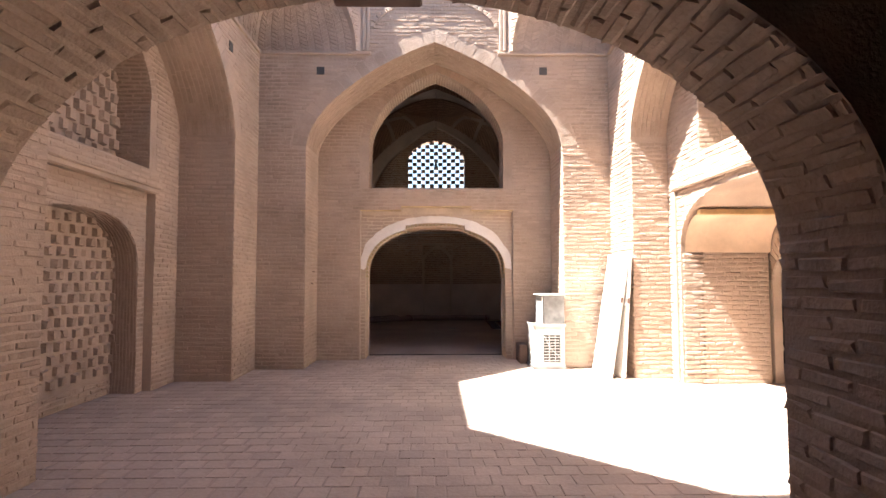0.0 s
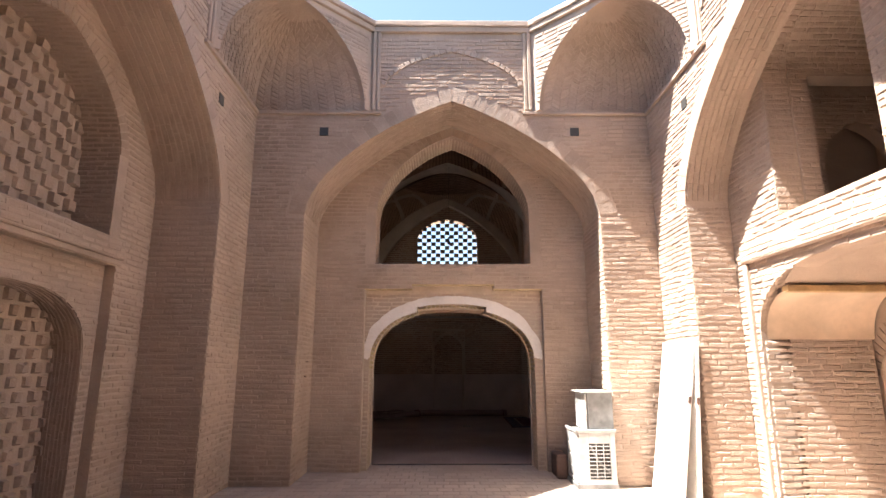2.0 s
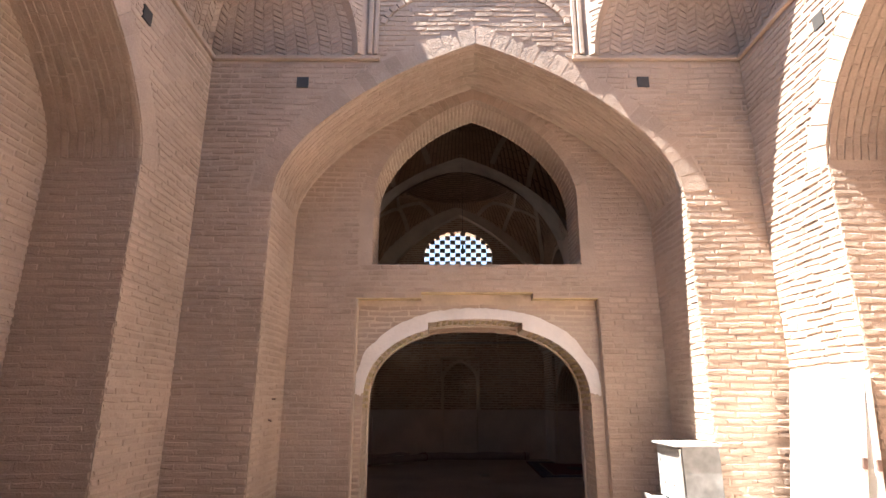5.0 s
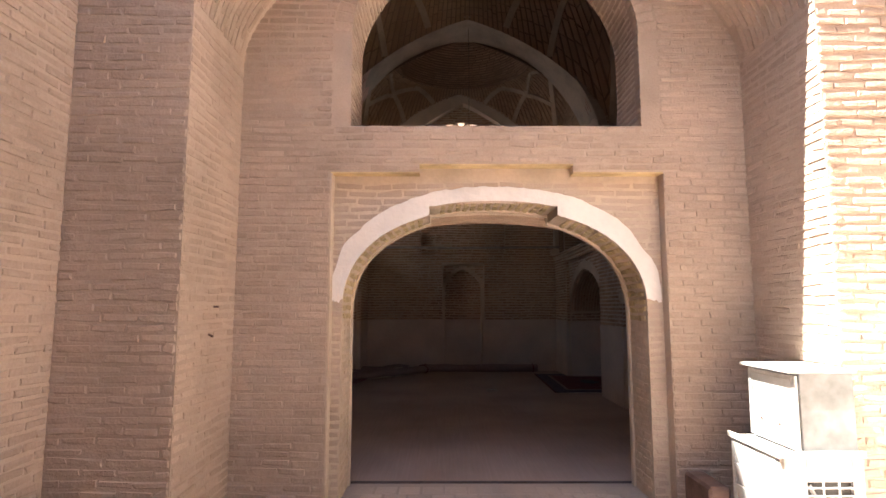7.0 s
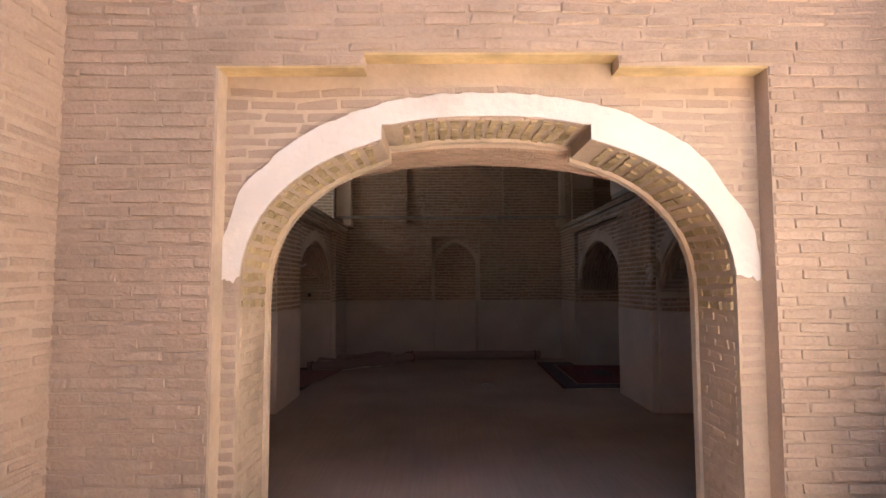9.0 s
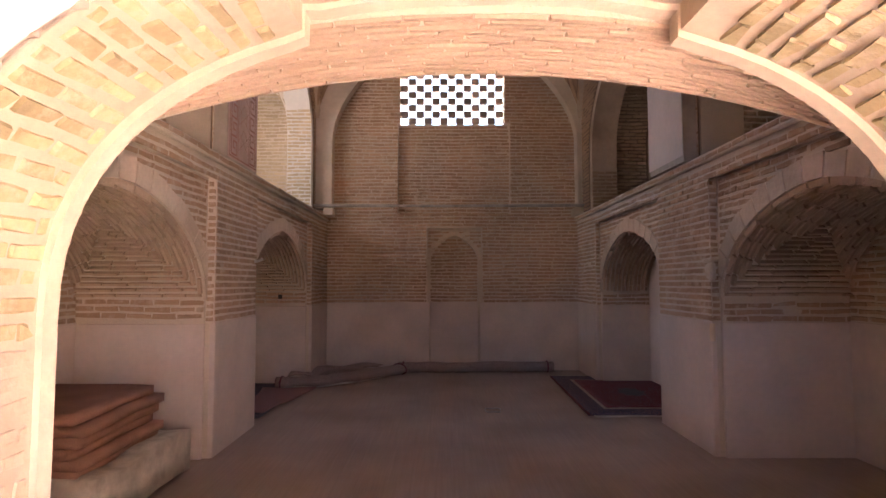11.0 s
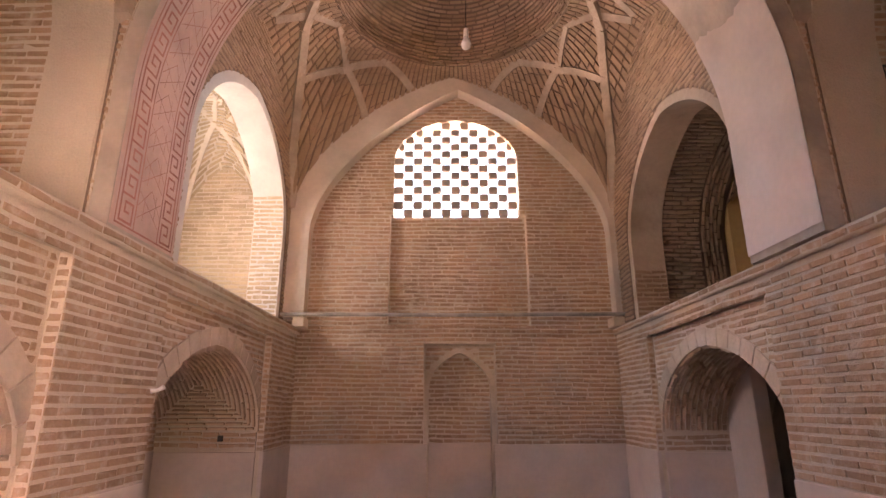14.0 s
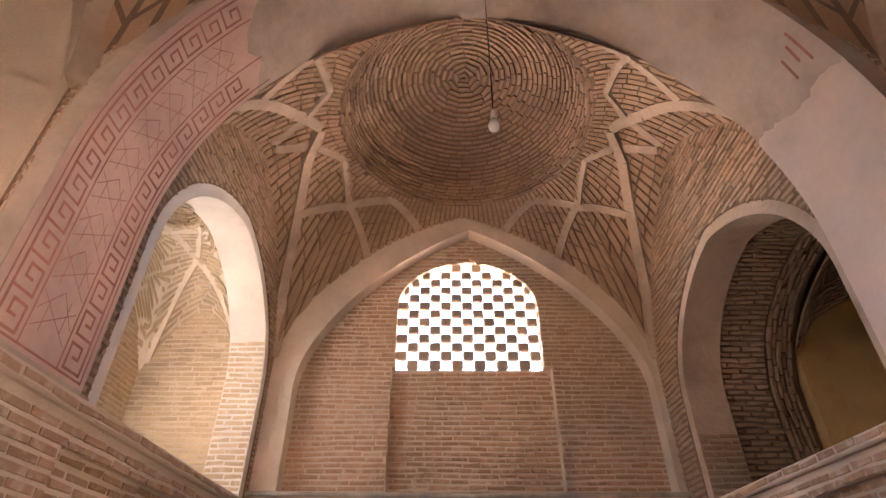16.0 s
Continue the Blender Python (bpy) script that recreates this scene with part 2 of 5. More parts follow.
def tube(points, radius, sides=8, closed_ends=True):
    """A round bar along points; radius may be a list."""
    bm = bmesh.new()
    pts = [Vector(p) for p in points]
    rad = radius if isinstance(radius, (list, tuple)) else [radius] * len(pts)
    rings = []
    for i, p in enumerate(pts):
        d = (pts[min(i + 1, len(pts) - 1)] - pts[max(i - 1, 0)]).normalized()
        side = d.cross(Vector((0, 0, 1)))
        side = side.normalized() if side.length > 1e-3 else Vector((1, 0, 0))
        up = side.cross(d)
        rings.append([bm.verts.new(p + rad[i] * (math.cos(2 * math.pi * k / sides) * side + math.sin(2 * math.pi * k / sides) * up)) for k in range(sides)])
    for a, b in zip(rings, rings[1:]):
        for k in range(sides):
            bm.faces.new((a[k], a[(k + 1) % sides], b[(k + 1) % sides], b[k]))
    if closed_ends:
        bm.faces.new(rings[0])
        bm.faces.new(rings[-1])
    return bm


def plane_frame(origin, u, n):
    """Axes of a wall: u along it, z up, n out of its face."""
    u, n = Vector(u).normalized(), Vector(n).normalized()
    m = Matrix.Identity(4)
    for i in range(3):
        m[i][0], m[i][1], m[i][2], m[i][3] = u[i], (0, 0, 1)[i], n[i], origin[i]
    return m


def arch(c, half, spring, rise, w=0.0, p=2.0, n=18):
    """The curve of an arch from its left springing to its right one; w: how pointed."""
    out = []
    for i in range(-n, n + 1):
        a = math.pi / 2 * abs(i) / n
        s = math.sin(a) if p == 2.0 else abs(i) / n if p < 2 else math.sin(a) ** (2 / p)
        h = (1 - s ** p) ** (1 / p) if s < 1 else 0.0
        out.append((c + math.copysign(s, i) * half, spring + rise * ((1 - w) * h + w * (1 - s))))
    return out


def arch_opening(c, half, bottom, spring, rise, w=0.0, p=2.0, n=18):
    return [(c - half, bottom)] + arch(c, half, spring, rise, w, p, n) + [(c + half, bottom)]


def slab(bm, loops, m, thick):
    """A flat piece with holes, thick into the wall behind its face."""
    sides, edges = [], []
    for loop in loops:
        a = [bm.verts.new(m @ Vector((u, v, 0))) for u, v in loop]
        es = [bm.edges.new((a[i], a[(i + 1) % len(a)])) for i in range(len(a))]
        edges += es
        sides.append((a, [bm.verts.new(m @ Vector((u, v, -thick))) for u, v in loop]))
    back = []
    for a, b in sides:
        for i in range(len(b)):
            back.append(bm.edges.new((b[i], b[(i + 1) % len(b)])))
    bmesh.ops.triangle_fill(bm, use_beauty=True, edges=edges)
    bmesh.ops.triangle_fill(bm, use_beauty=True, edges=back)
    for a, b in sides:
        for i in range(len(a)):
            j = (i + 1) % len(a)
            bm.faces.new((a[i], a[j], b[j], b[i]))
    return bm


def spans(loops, v):
    """The stretches of the line at height v that lie inside the loops."""
    cut = []
    for loop in loops:
        for (u0, v0), (u1, v1) in zip(loop, loop[1:] + loop[:1]):
            if (v0 <= v) != (v1 <= v):
                cut.append(u0 + (u1 - u0) * (v - v0) / (v1 - v0))
    cut.sort()
    return list(zip(cut[::2], cut[1::2]))


COURSE, BRICK_L, JOINT = 0.066, 0.235, 0.017
rng = np.random.default_rng(4)


def lay(rows, course=COURSE, length=BRICK_L, joint=JOINT, edge=0.004):
    """Bricks (u0, u1, v0, v1) in running bond; rows: (v middle, stretches)."""
    out = []
    for k, (v, ss) in enumerate(rows):
        for a, b in ss:
            a, b = a + edge, b - edge
            if b - a < 0.04:
                continue
            u = a - (length * (0.5 * (k % 2) + rng.uniform(-0.12, 0.12)))
            while u < b:
                w = length * rng.uniform(0.93, 1.07)
                u0, u1 = max(a, u), min(b, u + w - joint * rng.uniform(0.2, 0.7))
                if u1 - u0 > 0.025:
                    out.append((u0, u1, v - course / 2 + joint / 2, v + course / 2 - joint / 2))
                u += w
    return np.array(out)


def brick_mesh(name, cells, f, proud=0.0095, jitter=0.0075, sink=0.004, chamfer=0.009):
    """Bricks as low blocks with worn edges; f maps arrays (u, v, h) to x, y, z."""
    n = len(cells)
    u0, u1, v0, v1 = cells.T
    h = proud * rng.uniform(0.6, 1.2, n)
    lift = rng.normal(0, 0.0018, n)
    U, V, H = np.empty((n, 8)), np.empty((n, 8)), np.empty((n, 8))
    for i, (a, b) in enumerate(((u0, v0), (u1, v0), (u1, v1), (u0, v1))):
        su, sv = (1, -1, -1, 1)[i], (1, 1, -1, -1)[i]
        U[:, i], V[:, i], H[:, i] = a, b + lift, -sink
        c = chamfer
        U[:, i + 4] = a + su * c + rng.normal(0, jitter, n)
        V[:, i + 4] = b + lift + sv * c * 0.8 + rng.normal(0, jitter * 0.8, n)
        H[:, i + 4] = h + rng.normal(0, jitter * 0.09, n)
    if jitter >= 0.003:
        # courses that wander a little, as laid by hand, and bricks worn back here and there
        V = V + 0.006 * np.sin(1.9 * U + 2.7 * V) + 0.004 * np.sin(5.1 * U - 6.3 * V + 1.0) + 0.0025 * np.sin(12.7 * U + 21.0 * V)
        H[:, 4:] -= (proud * 0.6 * (rng.random(n) < 0.08))[:, None]
    X, Y, Z = f(U.ravel(), V.ravel(), H.ravel())
    co = np.stack([X, Y, Z], 1)
    quads = np.array([[4, 5, 6, 7], [0, 1, 5, 4], [1, 2, 6, 5], [2, 3, 7, 6], [3, 0, 4, 7]])
    fs = (quads[None] + 8 * np.arange(n)[:, None, None]).reshape(-1, 4)
    me = bpy.data.meshes.new(name)
    me.from_pydata(co.tolist(), [], fs.tolist())
    return me


def flat(m):
    a = np.array(m)

    def f(u, v, h):
        return tuple(a[i, 0] * u + a[i, 1] * v + a[i, 2] * h + a[i, 3] for i in range(3))
    return f


def along(m, curve):
    """Maps (depth into the wall, length along the curve, height off it) to the soffit and jambs of an opening."""
    a = np.array(m)
    c = np.array(curve)
    seg = np.diff(c, axis=0)
    ln = np.hypot(seg[:, 0], seg[:, 1])
    s = np.concatenate([[0], np.cumsum(ln)])
    t = seg / ln[:, None]
    nrm = np.stack([t[:, 1], -t[:, 0]], 1)
    nv = np.concatenate([nrm[:1], (nrm[:-1] + nrm[1:]) / 2, nrm[-1:]])

    def f(u, v, h):
        x, z = np.interp(v, s, c[:, 0]), np.interp(v, s, c[:, 1])
        x = x + h * np.interp(v, s, nv[:, 0])
        z = z + h * np.interp(v, s, nv[:, 1])
        return tuple(a[i, 0] * x + a[i, 1] * z - a[i, 2] * u + a[i, 3] for i in range(3))
    return f, float(s[-1])


def stuff(name, me, mat_, parent, label=""):
    ob = mesh_object(name, me, mat_, parent, label)
    return tagged(ob, kind="stuff")


def field(loops, m, v0, v1, parent, mat_=None, proud=0.0095, course=COURSE, name="brickwork", near=None, **kw):
    """Brick courses over a flat region of a wall."""
    rows = []
    k = int((v1 - v0) / course)
    if mat_ is HBRICK:
        kw.setdefault("joint", 0.021)
    for i in range(k):
        v = v0 + (i + 0.5) * course
        rows.append((v, spans(loops, v)))
    cells = lay(rows, course, **kw)
    if near is not None and len(cells):
        mu, mv = (cells[:, 0] + cells[:, 1]) / 2, (cells[:, 2] + cells[:, 3]) / 2
        hit = np.zeros(len(cells), bool)
        for a, b, c, d in near:
            hit |= (mu > a) & (mu < b) & (mv > c) & (mv < d)
        pieces(cells[hit][:300], m, parent, HBRICK_OBJ if mat_ is HBRICK else BRICK_OBJ, proud)
        cells = cells[~hit]
    if len(cells):
        return stuff(name, brick_mesh(name, cells, flat(m), proud), mat_ or BRICK, parent)


UNIT_BRICKS = []
for k in range(6):
    vs = []
    for z, c in ((-0.5, 0.0), (1.0, 1.0)):
        for sx, sy in ((-1, -1), (1, -1), (1, 1), (-1, 1)):
            vs.append((sx * (0.5 - 0.025 * c) + c * rng.normal(0, 0.012), sy * (0.5 - 0.08 * c) + c * rng.normal(0, 0.05), z + c * rng.normal(0, 0.10)))
    me = bpy.data.meshes.new("brick")
    me.from_pydata(vs, [], [(4, 5, 6, 7), (0, 1, 5, 4), (1, 2, 6, 5), (2, 3, 7, 6), (3, 0, 4, 7)])
    UNIT_BRICKS.append(me)


def pieces(cells, m, parent, mat_, proud):
    """The bricks of a stretch of wall, each one an object on shared meshes."""
    for me in UNIT_BRICKS:
        if not me.materials:
            me.materials.append(mat_)
    for u0, u1, v0, v1 in cells:
        ob = new("brick", UNIT_BRICKS[int(rng.integers(0, 6))])
        ob.parent = parent
        if mat_ is not BRICK_OBJ:
            ob.material_slots[0].link = "OBJECT"
            ob.material_slots[0].material = mat_
        ob.matrix_basis = m @ Matrix.LocRotScale(((u0 + u1) / 2, (v0 + v1) / 2 + rng.normal(0, 0.0015), 0), Euler((0, 0, rng.normal(0, 0.004))), (u1 - u0, v1 - v0, proud * rng.uniform(0.7, 1.2)))


def soffit(curve, m, depth, parent, mat_=None, proud=0.006, start=0.0, stop=None, course=COURSE, name="soffit_brickwork", length=BRICK_L):
    f, total = along(m, curve)
    stop = total if stop is None else stop
    rows = [(start + (i + 0.5) * course, [(0.0, depth)]) for i in range(int((stop - start) / course))]
    cells = lay(rows, course, length)
    return stuff(name, brick_mesh(name, cells, f, proud), mat_ or BRICK, parent)


def barrel(curve, m, depth, parent, mat_, v_lo, v_hi, course=0.075, length=0.2, joint=0.02, proud=0.018):
    """Bricks laid lengthwise round a vault, ring after ring into the depth."""
    f, total = along(m, curve)
    rows = [((i + 0.5) * course, [(v_lo, total - v_hi)]) for i in range(int(depth / course))]
    cells = lay(rows, course, length, joint)
    return stuff("vault_brickwork", brick_mesh("vault_brickwork", cells, lambda u, v, h: f(v, u, h), proud, 0.003, 0.004, 0.004), mat_, parent)


def hipped(curve, m, depth, parent, mat_, v0, tall, course=0.058):
    """A recess vault: at each end level courses that narrow upwards, flanked by bricks laid round the vault."""
    f, total = along(m, curve)
    half = depth / 2
    rows = []
    for i in range(int(depth / course)):
        u = (i + 0.5) * course
        a = v0 + tall * min(u, depth - u) / half
        rows.append((u, [(a, total - a)]))
    cells = lay(rows, course, 0.23, 0.028)
    ob = stuff("vault_brickwork", brick_mesh("vault_brickwork", cells, lambda u, v, h: f(v, u, h), 0.05, 0.0025, 0.004, 0.004), mat_, parent)
    rows = []
    for k in range(int(tall / course)):
        v = (k + 0.5) * course
        st = [(half * v / tall, depth - half * v / tall)]
        rows += [(v0 + v, st), (total - v0 - v, st)]
    cells = lay(rows, course, 0.23, 0.028)
    stuff("level_brickwork", brick_mesh("level_brickwork", cells, f, 0.045, 0.0025, 0.004, 0.004), mat_, parent)
    return ob


def structure(name, bm, mat_, label, category="wall"):
    return tagged(part(name, bm, mat_), label, category, kind="structure")


def voussoirs(curve, m, width, parent, mat_, thick=0.02, step=0.16, name="voussoir", cut=0.006):
    """The wedge bricks round an arch, each one a piece."""
    f, total = along(m, curve)
    k = max(3, int(total / step))
    for i in range(k):
        bm = bmesh.new()
        vs = []
        for h in (-0.01, thick):
            for s, w in ((i, 0), (i + 1, 0), (i + 1, -width), (i, -width)):
                sv = np.array([min(total, max(0, (s + (cut / step if s == i else -cut / step)) * total / k))])
                x = f(np.array([-h]), sv, np.array([w * (1 + 0.05 * math.sin(i * 2.7))]))
                vs.append(bm.verts.new([float(q[0]) for q in x]))
        bm.faces.new(vs[4:])
        for j in range(4):
            bm.faces.new((vs[j], vs[(j + 1) % 4], vs[4 + (j + 1) % 4], vs[4 + j]))
        part(name, bm, mat_, parent)


# ---- the ground and the roofs ----
ground = structure("ground", boxes((-300, -300, -0.30, 300, 300, -0.03)), SAND, "dry sandy ground around the old brick building", "ground")
CX, CY, R8 = 0.02, 6.1, 2.98
T8 = R8 * math.tan(math.pi / 8)
OCT = [(CX - T8, CY - R8), (CX + T8, CY - R8), (CX + R8, CY - T8), (CX + R8, CY + T8), (CX + T8, CY + R8), (CX - T8, CY + R8), (CX - R8, CY + T8), (CX - R8, CY - T8)]
bm = bmesh.new()
slab(bm, [[(-8, -4), (9, -4), (9, 10.1), (-8, 10.1)], [(CX + (x - CX) * 1.04, CY + (y - CY) * 1.04) for x, y in OCT]], pose(0, 0, 6.86), 0.12)
roof = structure("roof", bm, CLAYPL, "flat mud-plastered roof round the open octagon of the courtyard", "roof")
shell = bmesh.new()
for s in ((-8.2, -4.2, 0, -8, 10.1, 6.86), (9, -4.2, 0, 9.2, 10.1, 6.86), (-8, -4.2, 0, 9, -4, 6.86)):
    box(shell, *s)
structure("wall_outer_court", shell, MORTAR, "plain clay outer walls round the courtyard block")

# ---- the courtyard ----
ZC, ZR = 5.36, 6.84
AN = dict(c=0.02, half=2.17, spring=3.72, rise=1.82, w=0.42)
AS = dict(c=0.0, half=1.98, spring=3.60, rise=1.78, w=0.42)


def iwan_wall(name, m, half, a, depth, label):
    """One side of the court: the tall pointed arch, and above the cornice one face of the octagon."""
    op = arch_opening(a["c"], a["half"], 0.0, a["spring"], a["rise"], a["w"])
    loop = [(-half, 0)] + op + [(half, 0), (half, ZC), (T8, ZC), (T8, ZR), (-T8, ZR), (-T8, ZC), (-half, ZC)]
    bm = bmesh.new()
    slab(bm, [loop], m, depth)
    w = structure(name, bm, MORTAR, label)
    big = arch(a["c"], a["half"] + 0.26, a["spring"], a["rise"] + 0.27, a["w"])
    inner = [(-half, 0), (a["c"] - a["half"], 0), (a["c"] - a["half"], a["spring"])] + big + [(a["c"] + a["half"], a["spring"]), (a["c"] + a["half"], 0), (half, 0), (half, ZC - 0.05), (-half, ZC - 0.05)]
    field([inner], m, 0, ZC - 0.05, w)
    top = [(-T8 + 0.09, ZC)] + [p for p in big if p[1] > ZC] + [(T8 - 0.09, ZC), (T8 - 0.09, ZR - 0.16), (-T8 + 0.09, ZR - 0.16)]
    field([top], m, ZC, ZR - 0.16, w, proud=0.012)
    soffit(op, m, depth, w, stop=a["spring"] + 0.02)
    soffit(op, m, depth, w, start=along(m, op)[1] - a["spring"] - 0.02)
    barrel(op, m, depth, w, BRICK, a["spring"] + 0.03, a["spring"] + 0.03, 0.07, 0.24, 0.014, 0.007)
    voussoirs(arch(a["c"], a["half"], a["spring"], a["rise"], a["w"]), m, 0.24, w, BRICK_OBJ, thick=0.006, step=0.17)
    # blind arch and the string course
    f, total = along(m, arch(0.0, 1.06, 5.78, 0.62, 0.35))
    n = 26
    for i in range(n):
        bm = bmesh.new()
        c = [float(q[0]) for q in f(np.array([0.0]), np.array([(i + 0.5) * total / n]), np.array([0.0]))]
        d = [float(q[0]) for q in f(np.array([0.0]), np.array([(i + 0.9) * total / n]), np.array([0.0]))]
        loc = m.inverted() @ Vector(c)
        dd = (m.inverted() @ Vector(d)) - loc
        box(bm, -total / n / 2 + 0.006, -0.035, -0.02, total / n / 2 - 0.006, 0.035, 0.03, 0.006, m @ Matrix.Translation(loc) @ Matrix.Rotation(math.atan2(dd.y, dd.x), 4, "Z"))
        part("arch_brick", bm, BRICK_OBJ, w)
    for sgn in (-1, 1):
        bm = bmesh.new()
        for off, pr in ((0.035, 0.05), (0.10, 0.035)):
            box(bm, sgn * (T8 - off) - 0.025, ZC + 0.02, -0.02, sgn * (T8 - off) + 0.025, ZR - 0.14, pr, 0.008, m)
        part("pilaster", bm, MORTAR, w)
        bm = bmesh.new()
        a0, a1 = sorted((sgn * (T8 - 0.15), sgn * half))
        box(bm, a0, ZC - 0.05, -0.02, a1, ZC, 0.045, 0.008, m)
        part("string_course", bm, MORTAR, w)
    return w


def holes_in(w, m, spots):
    # no hole is cut: a dark block stands for the shade inside each
    for u, v in spots:
        bm = bmesh.new()
        box(bm, u - 0.065, v - 0.065, -0.3, u + 0.065, v + 0.065, 0.0165, 0.0, m)
        part("putlog_shade", bm, DARK, w, "dark square block for the shade inside a putlog hole")


MN = plane_frame((CX, CY + R8, 0), (1, 0, 0), (0, -1, 0))
MW = plane_frame((CX - R8, CY, 0), (0, 1, 0), (1, 0, 0))
ME = plane_frame((CX + R8, CY, 0), (0, -1, 0), (-1, 0, 0))
MS = plane_frame((CX, CY - R8, 0), (-1, 0, 0), (0, 1, 0))
AN["c"] = 0.0
wall_n = iwan_wall("wall_north_court", MN, R8, AN, 0.96, "sun-dried brick wall with a tall pointed iwan arch")
wall_w = iwan_wall("wall_west_court", MW, R8, dict(AS, half=1.94), 0.83, "shaded brick wall with a tall pointed arch")
wall_e = iwan_wall("wall_east_court", ME, R8, AS, 0.55, "sunlit brick wall with a tall pointed arch")
AW = dict(c=0.0, half=2.75, spring=3.6, rise=1.9, w=0.42)
wall_s = iwan_wall("wall_south_court", MS, R8, AW, 1.1, "brick wall with a wide pointed arch over the entrance")
holes_in(wall_n, MN, ((-1.94, 5.03), (1.86, 5.035)))
holes_in(wall_w, MW, ((1.68, 4.88), (-1.7, 4.88)))
holes_in(wall_e, ME, ((-1.75, 4.88), (1.7, 4.88)))


def squinch(name, k):
    """A corner of the octagon: an arched diagonal face with a hollow brick half-dome behind it."""
    p, q = Vector(OCT[k]), Vector(OCT[(k + 1) % 8])
    mid, u = (p + q) / 2, (q - p).normalized()
    n = Vector((CX, CY)) - mid
    n.normalize()
    u = Vector((-n.y, n.x)) * -1
    m = plane_frame((mid.x, mid.y, 0), (u.x, u.y, 0), (n.x, n.y, 0))
    ah, sp, ri = T8 - 0.13, ZC, 1.28
    a = arch(0, ah, sp, ri, 0.12)
    loop = [(-T8, ZC), (-ah, ZC)] + a[1:-1] + [(ah, ZC), (T8, ZC), (T8, ZR), (-T8, ZR)]
    bm = bmesh.new()
    slab(bm, [loop], m, 0.12)
    w = structure(name, bm, MORTAR, "diagonal brick face of the octagon with an arched corner squinch")
    field([[(-T8 + 0.09, ZC), (-ah, ZC)] + a[1:-1] + [(ah, ZC), (T8 - 0.09, ZC), (T8 - 0.09, ZR - 0.16), (-T8 + 0.09, ZR - 0.16)]], m, ZC, ZR - 0.16, w)
    deep = T8
    inv = np.array(m)

    def f(s, h, off):
        # s: -1..1 across, h: 0..1 up
        hh = np.clip(h, 0, 1)
        e = np.sqrt(np.clip(1 - hh ** 2, 0, 1))
        wd = ah * e
        pw = 1.0 + 0.9 * hh
        d = (deep + 0.0) * e * (1 - np.abs(s) ** pw) + 0.10
        d = d - off
        x, z = wd * s, sp + ri * hh
        return tuple(inv[i, 0] * x + inv[i, 1] * z - inv[i, 2] * d + inv[i, 3] for i in range(3))
    ns, nh = 24, 16
    S, Hh = np.meshgrid(np.linspace(-1, 1, ns + 1), np.linspace(0, 1, nh + 1))
    co = np.stack(f(S.ravel(), Hh.ravel(), np.zeros(S.size)), 1)
    fs = [[j * (ns + 1) + i, j * (ns + 1) + i + 1, (j + 1) * (ns + 1) + i + 1, (j + 1) * (ns + 1) + i] for j in range(nh) for i in range(ns)]
    me = bpy.data.meshes.new("squinch_hollow")
    me.from_pydata(co.tolist(), [], fs)
    mesh_object("squinch_hollow", me, MORTAR, w, "hollow half-dome of herringbone brick", True)
    # herringbone courses inside the hollow
    cells = []
    nv = 18
    for j in range(nv):
        for i in range(26):
            s0 = -1 + 2 * i / 26
            v0 = (j + 0.5 * (i % 2)) / (nv + 0.6)
            cells.append((s0 + 0.004, s0 + 2 / 26 - 0.004, v0 + 0.004, v0 + 0.9 / (nv + 0.6)))
    cells = np.array(cells)
    slope = 0.045

    def g(s, h, off):
        i = np.floor((s + 1) * 13 + 1e-6)
        fr = (s + 1) * 13 - i
        h2 = h + np.where(i % 2 == 0, 1, -1) * (fr - 0.5) * slope
        return f(s, np.clip(h2, 0, 0.985), off)
    stuff("herringbone", brick_mesh("herringbone", cells, g, 0.02, 0.0015, 0.01, 0.002), BRICK, w)
    return w


for k, nm in ((1, "squinch_wall_south_east"), (3, "squinch_wall_north_east"), (5, "squinch_wall_north_west"), (7, "squinch_wall_south_west")):
    squinch(nm, k)

# coping of worn brick along the roof edge
for k in range(8):
    p, q = Vector(OCT[k]), Vector(OCT[(k + 1) % 8])
    n = (Vector((CX, CY)) - (p + q) / 2).normalized()
    u = Vector((n.y, -n.x))
    m = plane_frame(((p.x + q.x) / 2, (p.y + q.y) / 2, 0), (u.x, u.y, 0), (n.x, n.y, 0))
    bm = bmesh.new()
    box(bm, -T8 - 0.02, ZR - 0.14, -0.35, T8 + 0.02, ZR - 0.05, 0.05, 0.01, m)
    box(bm, -T8 - 0.03, ZR - 0.05, -0.35, T8 + 0.03, ZR + 0.05, 0.075, 0.012, m)
    cp = structure("coping", bm, MORTAR, "worn brick coping along the roof edge", "coping")
    field([[(-T8, ZR - 0.14), (T8, ZR - 0.14), (T8, ZR + 0.05), (-T8, ZR + 0.05)]], m @ Matrix.Translation((0, 0, 0.072)), ZR - 0.05, ZR + 0.05, cp, proud=0.008, course=0.05)


